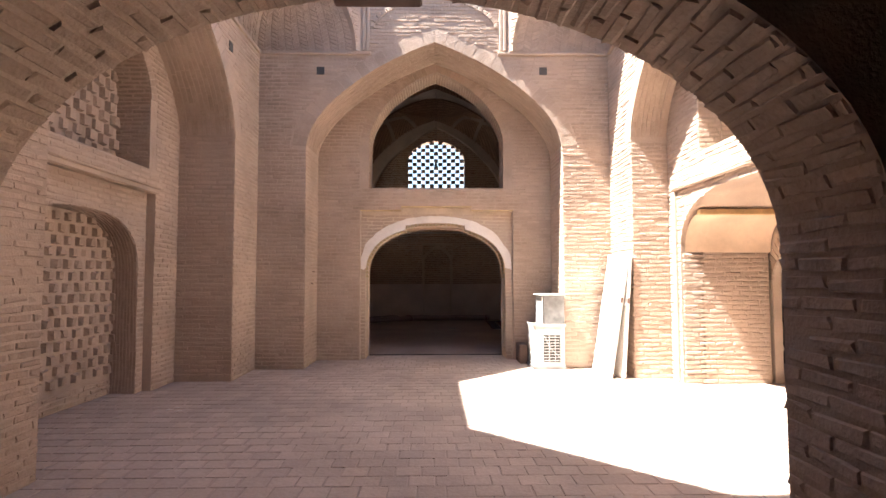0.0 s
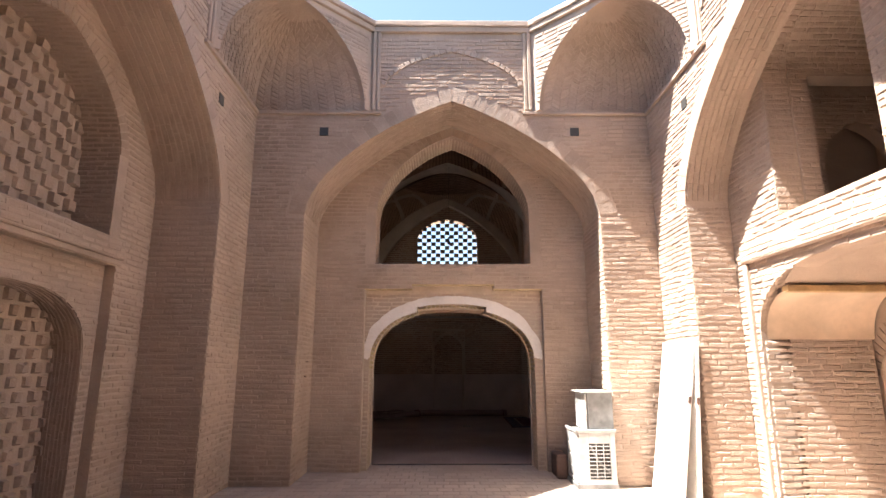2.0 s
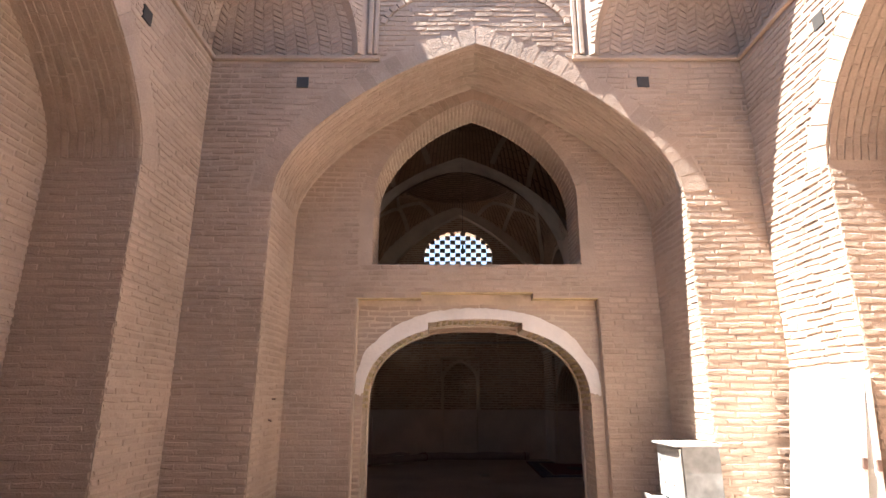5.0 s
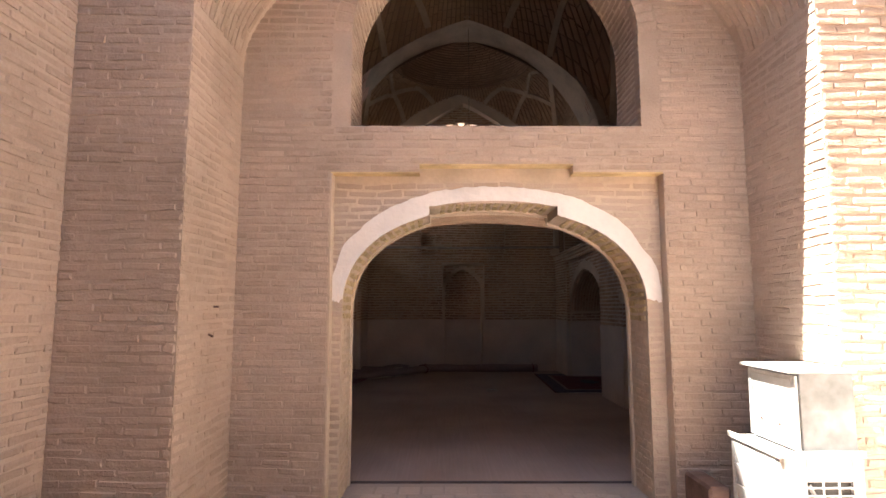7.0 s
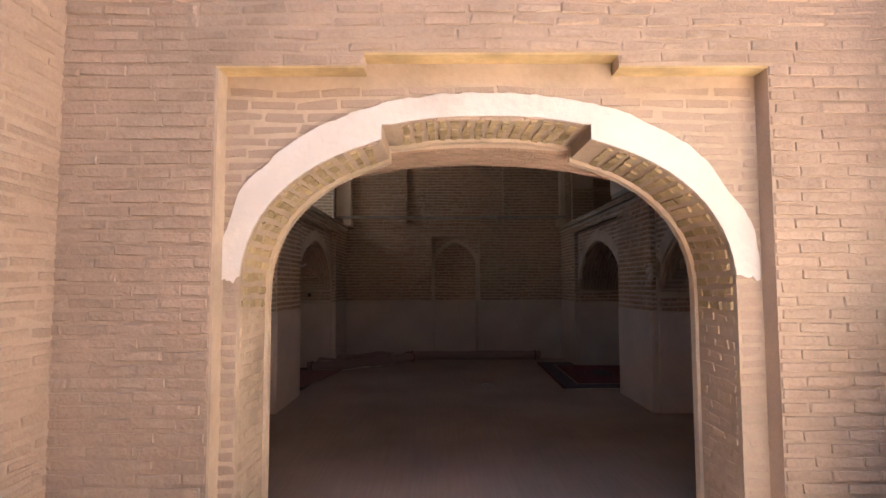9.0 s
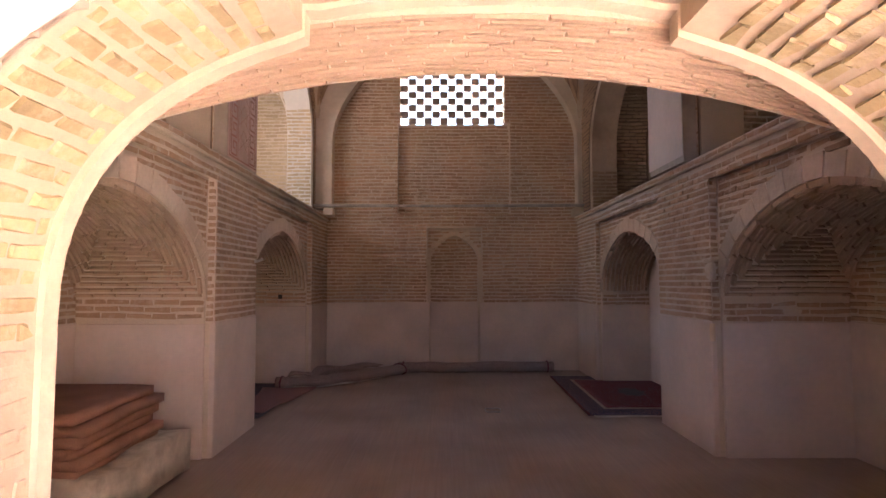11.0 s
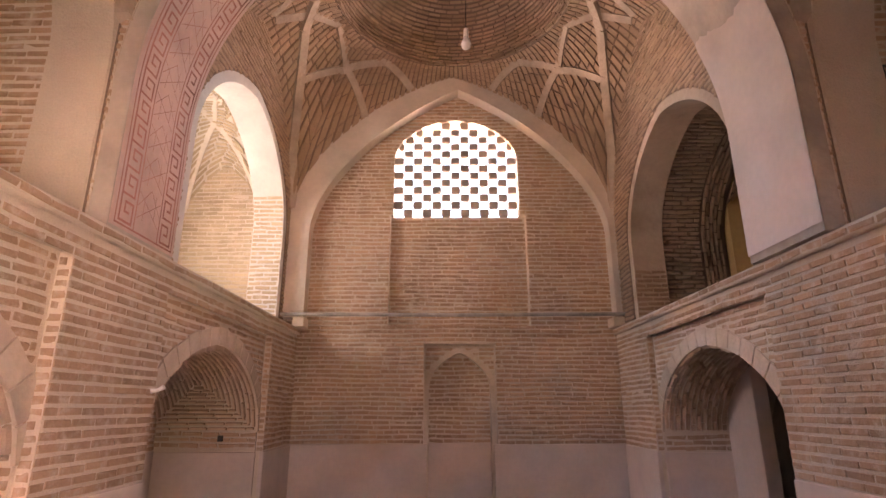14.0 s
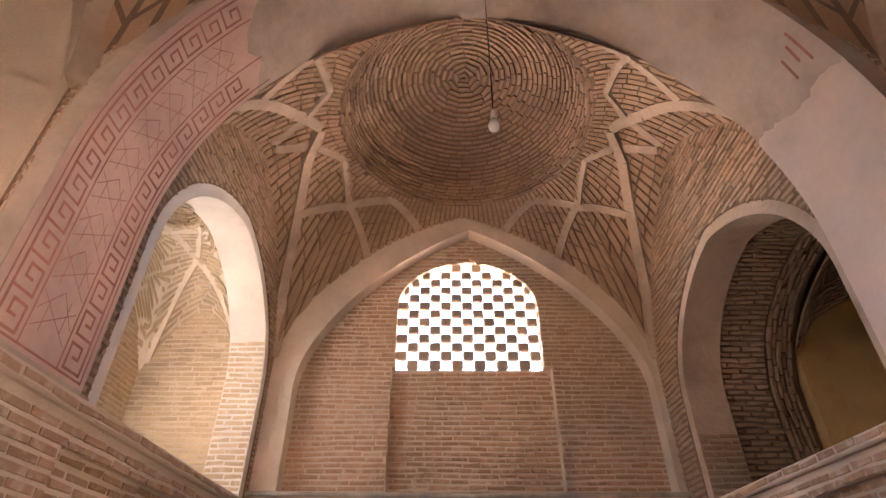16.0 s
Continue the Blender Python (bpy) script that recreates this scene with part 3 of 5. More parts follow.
def back_wall(name, m, half, height, fr, door, win, d1, d2, label, notch=None):
    """The wall at the back of an iwan: a square recess with a basket arch in it, and a pointed opening above."""
    frame_loop = [(fr[0], 0), (fr[0], fr[2]), (fr[1], fr[2]), (fr[1], 0)]
    wl = arch_opening(win["c"], win["half"], win["sill"], win["spring"], win["rise"], win["w"])
    bm = bmesh.new()
    tops = [(fr[0], fr[2])] + ([(notch[0] - 0.08, fr[2]), (notch[0] - 0.08, fr[2] + 0.07), (notch[1] + 0.12, fr[2] + 0.07), (notch[1] + 0.12, fr[2])] if notch else []) + [(fr[1], fr[2])]
    outer = [(-half, 0), (fr[0], 0)] + tops + [(fr[1], 0), (half, 0), (half, height), (-half, height)]
    slab(bm, [outer, wl], m, d1)
    w = structure(name, bm, MORTAR, label)
    m2 = m @ Matrix.Translation((0, 0, -d1))
    op = arch_opening(door["c"], door["half"], 0, door["spring"], door["rise"], 0, door.get("p", 2.7))
    lead, step, lip = op, 0.0, op
    if notch:
        # the front ring steps up over the middle; a thin plastered lip closes it at the back
        step = d2 - 0.06
        mid = [(x, z + 0.075) for x, z in op if notch[0] < x < notch[1] and z > 2.2]
        lead = [q for q in op if q[0] <= notch[0]] + [(notch[0], mid[0][1] - 0.08), (notch[0], mid[0][1])] + mid + [(notch[1], mid[-1][1]), (notch[1], mid[-1][1] - 0.08)] + [q for q in op if q[0] >= notch[1]]
        lip = [(door["c"] + (x - door["c"]) * 0.985, z - 0.02 if z > 1.5 else z) for x, z in lead]
    m3 = m2 @ Matrix.Translation((0, 0, -step))
    bm = bmesh.new()
    slab(bm, [[(-half, 0)] + lip + [(half, 0), (half, height), (-half, height)], wl], m3, d2 - step)
    inner = part("arch_panel", bm, LIPPL if notch else MORTAR, w)
    if notch:
        bm = bmesh.new()
        slab(bm, [[(-half, 0)] + lead + [(half, 0), (half, height), (-half, height)], wl], m2, step)
        part("arch_front", bm, FMORTAR, w)
        # radial bricks of the ring, each one a piece, with worn and missing faces
        f, total = along(m2, lead)
        run = np.concatenate([[0], np.cumsum(np.hypot(*np.diff(np.array(lead), axis=0).T))])
        jogs = [run[k] for k, q in enumerate(lead) if q[0] in notch]
        rows = [((i + 0.5) * 0.072, [(0.035, step - 0.015)]) for i in range(int(total / 0.072))]
        for cell in lay(rows, 0.072, 0.135, 0.026):
            mid_v = (cell[2] + cell[3]) / 2
            if any(abs(mid_v - q) < 0.075 for q in jogs):
                continue
            arched = 1.5 < mid_v < total - 1.5
            me = brick_mesh("brick", cell[None], f, 0.012 if arched else 0.006, 0.006, 0.01, 0.006)
            mesh_object("brick", me, OLIVE_OBJ if arched else JAMB_OBJ, inner)
        # irregular band of white gypsum round the arch
        out_c = arch(door["c"], 1.42, 1.66, 1.005, 0, 2.2, 110)
        out_c = [(x + 0.03 * noise.noise(Vector((x * 4, z * 4, 1))) + 0.012 * noise.noise(Vector((x * 9, z * 9, 4))), z + 0.02 * noise.noise(Vector((x * 5, z * 5, 7))) + 0.014 * noise.noise(Vector((x * 11, z * 11, 3))) + 0.006 * noise.noise(Vector((x * 40, z * 40, 3)))) for x, z in out_c]
        out_c = [(min(max(x, fr[0] + 0.004), fr[1] - 0.004), z) for x, z in out_c]
        inn = [q for q in lead if q[1] >= 1.66]
        foot = lambda a, b, sd: [(a[0] + (b[0] - a[0]) * k / 6, a[1] + (b[1] - a[1]) * k / 6 + 0.035 * noise.noise(Vector((k * 1.7, sd, 0)))) for k in range(1, 6)]
        bm = bmesh.new()
        slab(bm, [out_c + foot(out_c[-1], inn[-1], 3.0) + inn[::-1] + foot(inn[0], out_c[0], 8.0)], m2 @ Matrix.Translation((0, 0, 0.014)), 0.03)
        part("gypsum_band", bm, WHITE, w, "rough white gypsum band round the arch")
        # thin strips under the recess head and down one side, coloured for bounced sunlight
        bm = bmesh.new()
        for a, b, z in ((fr[0], notch[0] - 0.08, fr[2]), (notch[0] - 0.08, notch[1] + 0.12, fr[2] + 0.07), (notch[1] + 0.12, fr[1], fr[2])):
            box(bm, a, z - 0.012, -d1, b, z + 0.004, -0.003, 0.0, m)
        part("head_bounce", bm, BOUNCE, w, "ochre strip under the recess head, coloured for light bounced off the floor")
        bm = bmesh.new()
        box(bm, fr[0] - 0.004, 0.0, -d1, fr[0] + 0.012, fr[2] - 0.012, -0.003, 0.0, m)
        part("side_bounce", bm, FMORTAR, w)
    ring = arch_opening(win["c"], win["half"] + 0.16, win["sill"], win["spring"], win["rise"] + 0.17, win["w"])
    field([outer, ring], m, 0, height, w, near=[(-2.2, -1.3, 0.5, 2.9), (1.4, 2.2, 0.5, 2.9)] if notch else None)
    field([[(fr[0], 0)] + lead + [(fr[1], 0)] + tops[::-1]], m2, 0, fr[2], inner, MORTAR if notch else BRICK, proud=0.004 if notch else 0.006, name="panel_brickwork")
    soffit(wl, m, d1 + d2, w, course=0.055)
    if not notch:
        barrel(op, m3, d2, inner, BRICK, 0.0, 0.0, 0.042, 0.24, 0.010, 0.006)
    voussoirs(arch(win["c"], win["half"], win["spring"], win["rise"], win["w"]), m, 0.15, w, BRICK_OBJ, thick=0.008, step=0.085)
    return w, inner, m2


WIN_N = dict(c=0.03, half=1.26, sill=3.175, spring=4.02, rise=1.37, w=0.30)
MNB = plane_frame((CX, 10.04, 0), (1, 0, 0), (0, -1, 0))
wall_nb, panel_n, MNP = back_wall("wall_north_back", MNB, 3.4, 6.7, (-1.39, 1.46, 2.77), dict(c=0.015, half=1.31, spring=1.58, rise=0.885, p=2.3), WIN_N, 0.12, 0.50, "brick back wall of the iwan with a basket-arched doorway and a pointed opening above", (-0.55, 0.57))
MWB = plane_frame((-3.79, CY, 0), (0, 1, 0), (1, 0, 0))
wall_wb, panel_w, MWP = back_wall("wall_west_back", MWB, 2.4, 6.7, (-1.30, 1.30, 2.66), dict(c=0.0, half=1.13, spring=1.55, rise=0.76), dict(c=0.0, half=1.12, sill=2.95, spring=3.9, rise=1.0, w=0.25), 0.12, 0.6, "shaded brick wall with an arched recess filled by openwork brick")
bm = bmesh.new()
box(bm, -1.37, 2.72, -0.02, 1.37, 2.95, 0.05, 0.012, MWB)
box(bm, -1.37, 2.66, -0.02, 1.37, 2.72, 0.025, 0.008, MWB)
part("ledge", bm, MORTAR, wall_wb, "moulded brick ledge")
field([[(-1.37, 2.72), (1.37, 2.72), (1.37, 2.95), (-1.37, 2.95)]], MWB @ Matrix.Translation((0, 0, 0.05)), 2.73, 2.95, wall_wb, proud=0.006)


def openwork(name, m, loop, v0, v1, pu, pv, bw, bh, proud, parent):
    """A filled wall with headers standing out of it in a staggered pattern."""
    bm = bmesh.new()
    slab(bm, [loop], m, 0.1)
    back = part(name, bm, MORTAR, parent, "openwork brick infill")
    cells = []
    for j in range(int((v1 - v0) / pv)):
        v = v0 + (j + 0.5) * pv
        for a, b in spans([loop], v):
            u = a + (pu / 2 if j % 2 else 0)
            while u < b:
                if u > a + 0.02 and u + bw < b:
                    cells.append((u, u + bw, v - bh / 2, v + bh / 2))
                u += pu
    stuff("header_bricks", brick_mesh("header_bricks", np.array(cells), flat(m), proud, 0.009, 0.02, 0.022), BRICK, back)


MLW = plane_frame((-4.24, CY, 0), (0, 1, 0), (1, 0, 0))
openwork("lattice_lower", MLW, [(-1.28, 0), (1.28, 0), (1.28, 2.36), (-1.28, 2.36)], 0.26, 2.3, 0.205, 0.135, 0.12, 0.118, 0.05, panel_w)
field([[(-1.28, 0), (1.28, 0), (1.28, 0.26), (-1.28, 0.26)]], MLW, 0, 0.26, panel_w)
openwork("lattice_upper", MLW, [(-1.2, 2.9), (1.2, 2.9), (1.2, 5.0), (-1.2, 5.0)], 2.9, 5.0, 0.24, 0.15, 0.14, 0.146, 0.06, panel_w)

# east back wall: a wide low arch into a side passage and a square opening above
MEB = plane_frame((3.56, CY, 0), (0, -1, 0), (-1, 0, 0))
E_OP = arch_opening(-0.05, 1.58, 0, 1.85, 0.82, 0.0, 2.6)
E_UP = [arch_opening(-0.28, 0.74, 3.18, 4.88, 0.62)]
bm = bmesh.new()
E_OUT = [(-2.2, 0)] + E_OP + [(2.2, 0), (2.2, 6.7), (-2.2, 6.7)]
slab(bm, [E_OUT] + E_UP, MEB, 0.30)
wall_eb = structure("wall_east_back", bm, MORTAR, "sunlit brick wall with a low wide arch and an arched opening above")
field([E_OUT] + E_UP, MEB, 0, 6.6, wall_eb)
for lp in E_UP:
    soffit(lp, MEB, 0.3, wall_eb)
bm = bmesh.new()
box(bm, -1.78, 2.76, -0.02, 1.78, 2.98, 0.06, 0.015, MEB)
part("ledge", bm, MORTAR, wall_eb, "moulded brick ledge")
field([[(-1.78, 2.78), (1.78, 2.78), (1.78, 2.98), (-1.78, 2.98)]], MEB @ Matrix.Translation((0, 0, 0.06)), 2.78, 2.98, wall_eb, proud=0.006)
for sgn in (-1, 1):
    bm = bmesh.new()
    a0, a1 = sorted((sgn * 1.70, sgn * 1.78))
    box(bm, a0, 0.0, -0.02, a1, 2.76, 0.05, 0.012, MEB)
    part("frame_strip", bm, MORTAR, wall_eb)
# the passage behind it
f_e = boxes((3.86, 7.68, 0, 4.80, 8.3, 2.95), (3.86, 3.9, 0, 4.80, 4.5, 2.95), (3.86, 3.9, 2.95, 8.6, 8.3, 3.14), (4.8, 2.0, 2.95, 8.6, 3.9, 3.14), (4.8, 8.3, 2.95, 8.6, 9.9, 3.14), (8.4, 2, 0, 8.6, 9.9, 3.14), (4.8, 9.7, 0, 8.6, 9.9, 3.14), (4.8, 2.0, 0, 8.6, 2.2, 3.14))
passage = structure("wall_passage", f_e, MORTAR, "brick side walls of the vaulted passage")
MPJ = plane_frame((3.56, 7.68, 0), (1, 0, 0), (0, -1, 0))
field([[(0.0, 0), (1.24, 0), (1.24, 1.9), (0.0, 1.9)]], MPJ, 0, 1.9, passage)
curve = [(0.40 * (1 - math.cos(a)), 1.86 + 0.50 * math.sin(a)) for a in [math.pi / 2 * i / 10 for i in range(11)]]
vaulted = [(0.36, 2.42), (0.60, 2.58), (0.95, 2.70), (1.35, 2.76), (1.8, 2.72), (2.3, 2.56), (2.7, 2.36), (2.75, 1.8)]
for nm, cv, mt, lab in (("cove", curve, CLAYPL, "smooth clay-plastered cove"), ("passage_vault", vaulted, MORTAR, "low brick vault over the passage")):
    bm = bmesh.new()
    vs0 = [bm.verts.new(Vector((3.60, 7.68 - u, v))) for u, v in cv]
    vs1 = [bm.verts.new(Vector((4.84, 7.68 - u, v))) for u, v in cv]
    for i in range(len(cv) - 1):
        bm.faces.new((vs0[i], vs0[i + 1], vs1[i + 1], vs1[i]))
    part(nm, bm, mt, passage, lab, True)
part("beam", boxes((3.62, 7.24, 2.355, 4.84, 7.34, 2.43), bevel=0.008), WOOD, passage, "thin timber under the vault")
bm = bmesh.new()
slab(bm, [[(-3.2, 0)] + arch_opening(-0.03, 1.56, 0, 1.45, 0.95, 0.35) + [(3.2, 0), (3.2, 2.95), (-3.2, 2.95)]], plane_frame((4.86, 6.1, 0), (0, -1, 0), (-1, 0, 0)), 0.12)
part("inner_arch", bm, MORTAR, passage, "pointed inner arch of the passage")
voussoirs(arch(-0.03, 1.56, 1.45, 0.95, 0.35), plane_frame((4.86, 6.1, 0), (0, -1, 0), (-1, 0, 0)), 0.22, passage, BRICK_OBJ, thick=0.012, step=0.075)
# upper gallery behind the square openings
structure("wall_gallery", boxes((5.6, 4.0, 3.14, 5.8, 8.3, 6.5), (3.86, 7.10, 3.14, 4.08, 8.3, 6.5), (4.08, 8.1, 3.14, 5.6, 8.3, 6.5), (3.86, 4.6, 3.14, 5.6, 4.8, 6.5)), MORTAR, "brick gallery wall behind the upper openings")
MG = plane_frame((5.6, 6.1, 0), (0, -1, 0), (-1, 0, 0))
field([[(-1.1, 3.14), (1.1, 3.14), (1.1, 6.4), (-1.1, 6.4)]], MG, 3.14, 6.4, wall_eb)
field([[(0.0, 3.14), (0.22, 3.14), (0.22, 6.4), (0.0, 6.4)]], plane_frame((3.86, 7.10, 0), (1, 0, 0), (0, -1, 0)), 3.14, 6.4, wall_eb)

# south wall with the entrance arch, and the dim vestibule behind
MSB = plane_frame((CX, 2.0, 0), (-1, 0, 0), (0, 1, 0))
S_OP = arch_opening(0.19, 1.47, 0, 1.55, 1.02, 0.08, 2.2)
bm = bmesh.new()
slab(bm, [[(-3.2, 0)] + S_OP + [(3.2, 0), (3.2, 6.6), (-3.2, 6.6)]], MSB, 0.52)
wall_sb = structure("wall_south_back", bm, MORTAR, "thick brick wall with the entrance arch")
soffit(S_OP, MSB, 0.52, wall_sb, proud=0.010)
structure("wall_vestibule", boxes((-3.4, -4, 0, -3.2, 2, 3.4), (3.2, -4, 0, 3.4, 2, 3.4), (-3.4, -4, 3.4, 3.4, 2, 3.6), (-3.4, -4.0, 0, 3.4, -3.8, 3.4)), MORTAR, "dim vestibule of brick behind the entrance")

# ---- the hall ----
HL, HR, HY0, HY1 = -2.32, 2.51, 10.71, 19.45
BAY1, BAY2, BAY2_EAST = (12.93, 1.36), (16.86, 1.35), (16.91, 1.31)
structure("wall_hall_outer", boxes((-6.2, 10.1, 0, -6.0, 16.3, 6.86), (-6.2, 18.5, 0, -6.0, 20.1, 8.45), (-6.2, 16.3, 0, -6.0, 18.5, 4.6), (-6.2, 16.3, 5.35, -6.0, 18.5, 8.45), (-6.2, 10.95, 6.86, -6.0, 16.3, 8.45),
                                    (6.0, 10.1, 0, 6.2, 17.5, 6.86), (6.0, 17.5, 0, 6.2, 18.0, 3.5), (6.0, 17.5, 3.72, 6.2, 18.0, 6.86), (6.0, 18.0, 0, 6.2, 20.1, 6.86), (6.0, 10.95, 6.86, 6.2, 20.1, 8.45),
                                    (-6.0, 10.1, 0, -3.38, 10.3, 6.86), (3.42, 10.1, 0, 6.0, 10.3, 6.86), (-6.2, 10.1, 6.72, 6.2, 11.1, 6.86), (-6.0, 10.95, 6.86, 6.0, 11.1, 8.0), (-6.0, 15.4, 8.0, 6.0, 15.5, 8.45),
                                    (-6.0, 19.8, 0, -1.2, 20.0, 8.45), (1.4, 19.8, 0, 6.0, 20.0, 8.45), (-1.2, 19.8, 0, 1.4, 20.0, 4.6), (-1.2, 19.8, 6.7, 1.4, 20.0, 8.45)), HMORTAR, "thick clay outer walls of the prayer hall")
hall_roof = tagged(part("ceiling_hall", boxes((-6.2, 10.95, 8.0, 6.2, 15.5, 8.15), (-6.2, 15.4, 8.45, 6.2, 20.0, 8.6)), HMORTAR), "mud roof over the hall vaults", "ceiling", kind="structure")
DADO, LEDGE = 1.285, 2.93


def hall_side(name, m, sgn, label):
    """A long side of the hall: dado, piers, two low arched recesses under a ledge."""
    bays = [(c, h) for c, h in (BAY1, BAY2 if sgn > 0 else BAY2_EAST)]
    ops = [arch_opening(sgn * c, h, 0, 1.50, 0.92, 0.10) for c, h in bays]
    lo, hi = sorted((sgn * HY0, sgn * HY1))
    ops.sort(key=lambda o: o[0][0])
    outer = [(lo, 0)] + ops[0] + ops[1] + [(hi, 0), (hi, LEDGE), (lo, LEDGE)]
    m2 = m @ Matrix.Translation((0, 0, -0.085))
    bm = bmesh.new()
    slab(bm, [outer], m2, 1.35)
    w = structure(name, bm, HMORTAR, label)
    # front layer: piers and the band under the ledge
    frames = []
    for c, h in sorted(bays, key=lambda b: sgn * b[0]):
        frames += [(sgn * c - h - 0.03, 0), (sgn * c - h - 0.03, 2.70), (sgn * c + h + 0.03, 2.70), (sgn * c + h + 0.03, 0)]
    front = [(lo, 0)] + frames + [(hi, 0), (hi, LEDGE), (lo, LEDGE)]
    bm = bmesh.new()
    slab(bm, [front], m, 0.085)
    fr = part("pier_facing", bm, HMORTAR, w)
    field([front], m, DADO, LEDGE - 0.07, fr, HBRICK, proud=0.008, near=[sorted((sgn * 14.2, sgn * 15.55)) + [DADO, 2.9]])
    for op, (c, h) in zip(ops, sorted(bays, key=lambda b: sgn * b[0])):
        ring = arch_opening(sgn * c, h + 0.18, DADO, 1.50, 1.10, 0.10)
        field([[(sgn * c - h, DADO), (sgn * c - h, 2.70), (sgn * c + h, 2.70), (sgn * c + h, DADO)], ring], m2, 1.5, 2.70, w, HBRICK, proud=0.008)
        voussoirs(arch(sgn * c, h, 1.50, 0.92, 0.10), m2, 0.18, w, RIB, thick=0.016, step=0.20)
        f, total = along(m2, op)
        if c == BAY2_EAST[0]:
            barrel(op, m2, 0.80, w, NBRICK, 1.52, 1.52, 0.066, 0.2, 0.026, 0.036)
        else:
            hipped(op, m2, 1.3, w, NBRICK, 1.52, 0.95 if c == BAY1[0] else 0.7)
        soffit(op, m2, 1.3, w, HBRICK, start=DADO, stop=1.52)
        soffit(op, m2, 1.3, w, HBRICK, start=total - 1.52, stop=total - DADO)
        # plaster of the jambs
        for s2 in (-1, 1):
            x0 = sgn * c + s2 * h
            bm = bmesh.new()
            a0, a1 = sorted((x0 + s2 * 0.005, x0 - s2 * 0.018))
            box(bm, a0, 0, -1.33, a1, DADO - 0.01, 0.012, 0.006, m2)
            part("jamb_plaster", bm, PLASTER, w)
    # brick on the narrow returns of the pier facing
    x_w, inward = m.translation.x, 1 if sgn > 0 else -1
    for c, h in bays:
        for s2 in (-1, 1):
            edge_y = c + s2 * (h + 0.03)
            ms = plane_frame((x_w, edge_y, 0), (-s2, 0, 0), (0, -s2, 0))
            u0, u1 = sorted((0.0, inward * 0.085 * s2))
            field([[(u0, DADO), (u1, DADO), (u1, 2.70), (u0, 2.70)]], ms, DADO, 2.70, fr, HBRICK, proud=0.006)
    # dado of the piers
    cuts = [lo, frames[0][0], frames[3][0], frames[4][0], frames[7][0], hi]
    for a, b in ((cuts[0], cuts[1]), (cuts[2], cuts[3]), (cuts[4], cuts[5])):
        bm = bmesh.new()
        box(bm, a - 0.004, 0, -0.04, b + 0.004, DADO, 0.016, 0.008, m)
        part("dado", bm, PLASTER, w, "pale plastered dado")
    bm = bmesh.new()
    box(bm, lo, LEDGE - 0.085, -0.06, hi, LEDGE, 0.05, 0.012, m)
    lg = part("ledge", bm, HMORTAR, w, "worn brick ledge")
    field([[(lo, LEDGE - 0.07), (hi, LEDGE - 0.07), (hi, LEDGE), (lo, LEDGE)]], m @ Matrix.Translation((0, 0, 0.05)), LEDGE - 0.075, LEDGE, lg, HBRICK, proud=0.008)
    # backs of the recesses
    for c, h in bays:
        mb = m @ Matrix.Translation((0, 0, -1.30))
        if c == BAY2_EAST[0]:
            # a plastered return and a dark passage beside it
            bm = bmesh.new()
            box(bm, -c - h, 0, -1.06, -c - h + 0.66, 2.46, -0.88, 0.01, m)
            part("recess_return", bm, PLASTER, w, "plastered return wall beside a dark passage")
            bm = bmesh.new()
            box(bm, -c - h + 0.66, 2.36, -1.36, -c + h, 2.6, -1.2, 0.0, m)
            part("passage_lintel", bm, HMORTAR, w)
            continue
        bm = bmesh.new()
        box(bm, sgn * c - h, 0, -0.06, sgn * c + h, DADO, 0.0, 0.0, mb)
        part("recess_dado", bm, PLASTER, w)
        bm = bmesh.new()
        box(bm, sgn * c - h, DADO, -0.06, sgn * c + h, 2.6, -0.02, 0.0, mb)
        bk = part("recess_back", bm, HMORTAR, w)
        field([[(sgn * c - h, DADO), (sgn * c + h, DADO), (sgn * c + h, 2.6), (sgn * c - h, 2.6)]], mb @ Matrix.Translation((0, 0, -0.02)), DADO, 2.55, bk, HBRICK)
    return w


MHL = plane_frame((HL, 0, 0), (0, 1, 0), (1, 0, 0))
MHR = plane_frame((HR, 0, 0), (0, -1, 0), (-1, 0, 0))
wall_hl = hall_side("wall_west_hall", MHL, 1, "hall side wall of thin bricks over a plastered dado with low arched recesses")
wall_hr = hall_side("wall_east_hall", MHR, -1, "hall side wall of thin bricks over a plastered dado with low arched recesses")
# low vault of thin bricks just inside the doorway, from one side wall to the other
MEV = plane_frame((0.03, 10.665, 0), (1, 0, 0), (0, -1, 0))
ev = [(x, 2.50 - 0.112 * x * x) for x in [-2.36 + 4.72 * i / 40 for i in range(41)]]
bm = bmesh.new()
slab(bm, [ev + [(2.36, 2.80), (-2.36, 2.80)]], MEV, 0.50)
entry = structure("vault_entry", bm, HMORTAR, "low flat vault of thin brick courses inside the doorway", "vault")
f, total = along(MEV, ev)
rows = [((i + 0.5) * 0.034, [(0.0, total)]) for i in range(14)]
stuff("vault_brickwork", brick_mesh("vault_brickwork", lay(rows, 0.034, 0.22, 0.011), lambda u, v, h: f(v, u, h), 0.012, 0.002, 0.004, 0.003), NBRICK, entry)
# floor slab of the upper galleries
structure("gallery_floor", boxes((-6.0, 10.71, 2.80, HL - 0.06, 19.6, 2.925), (HR + 0.06, 10.71, 2.80, 6.0, 19.6, 2.925)), HMORTAR, "brick floor of the upper galleries", "floor")

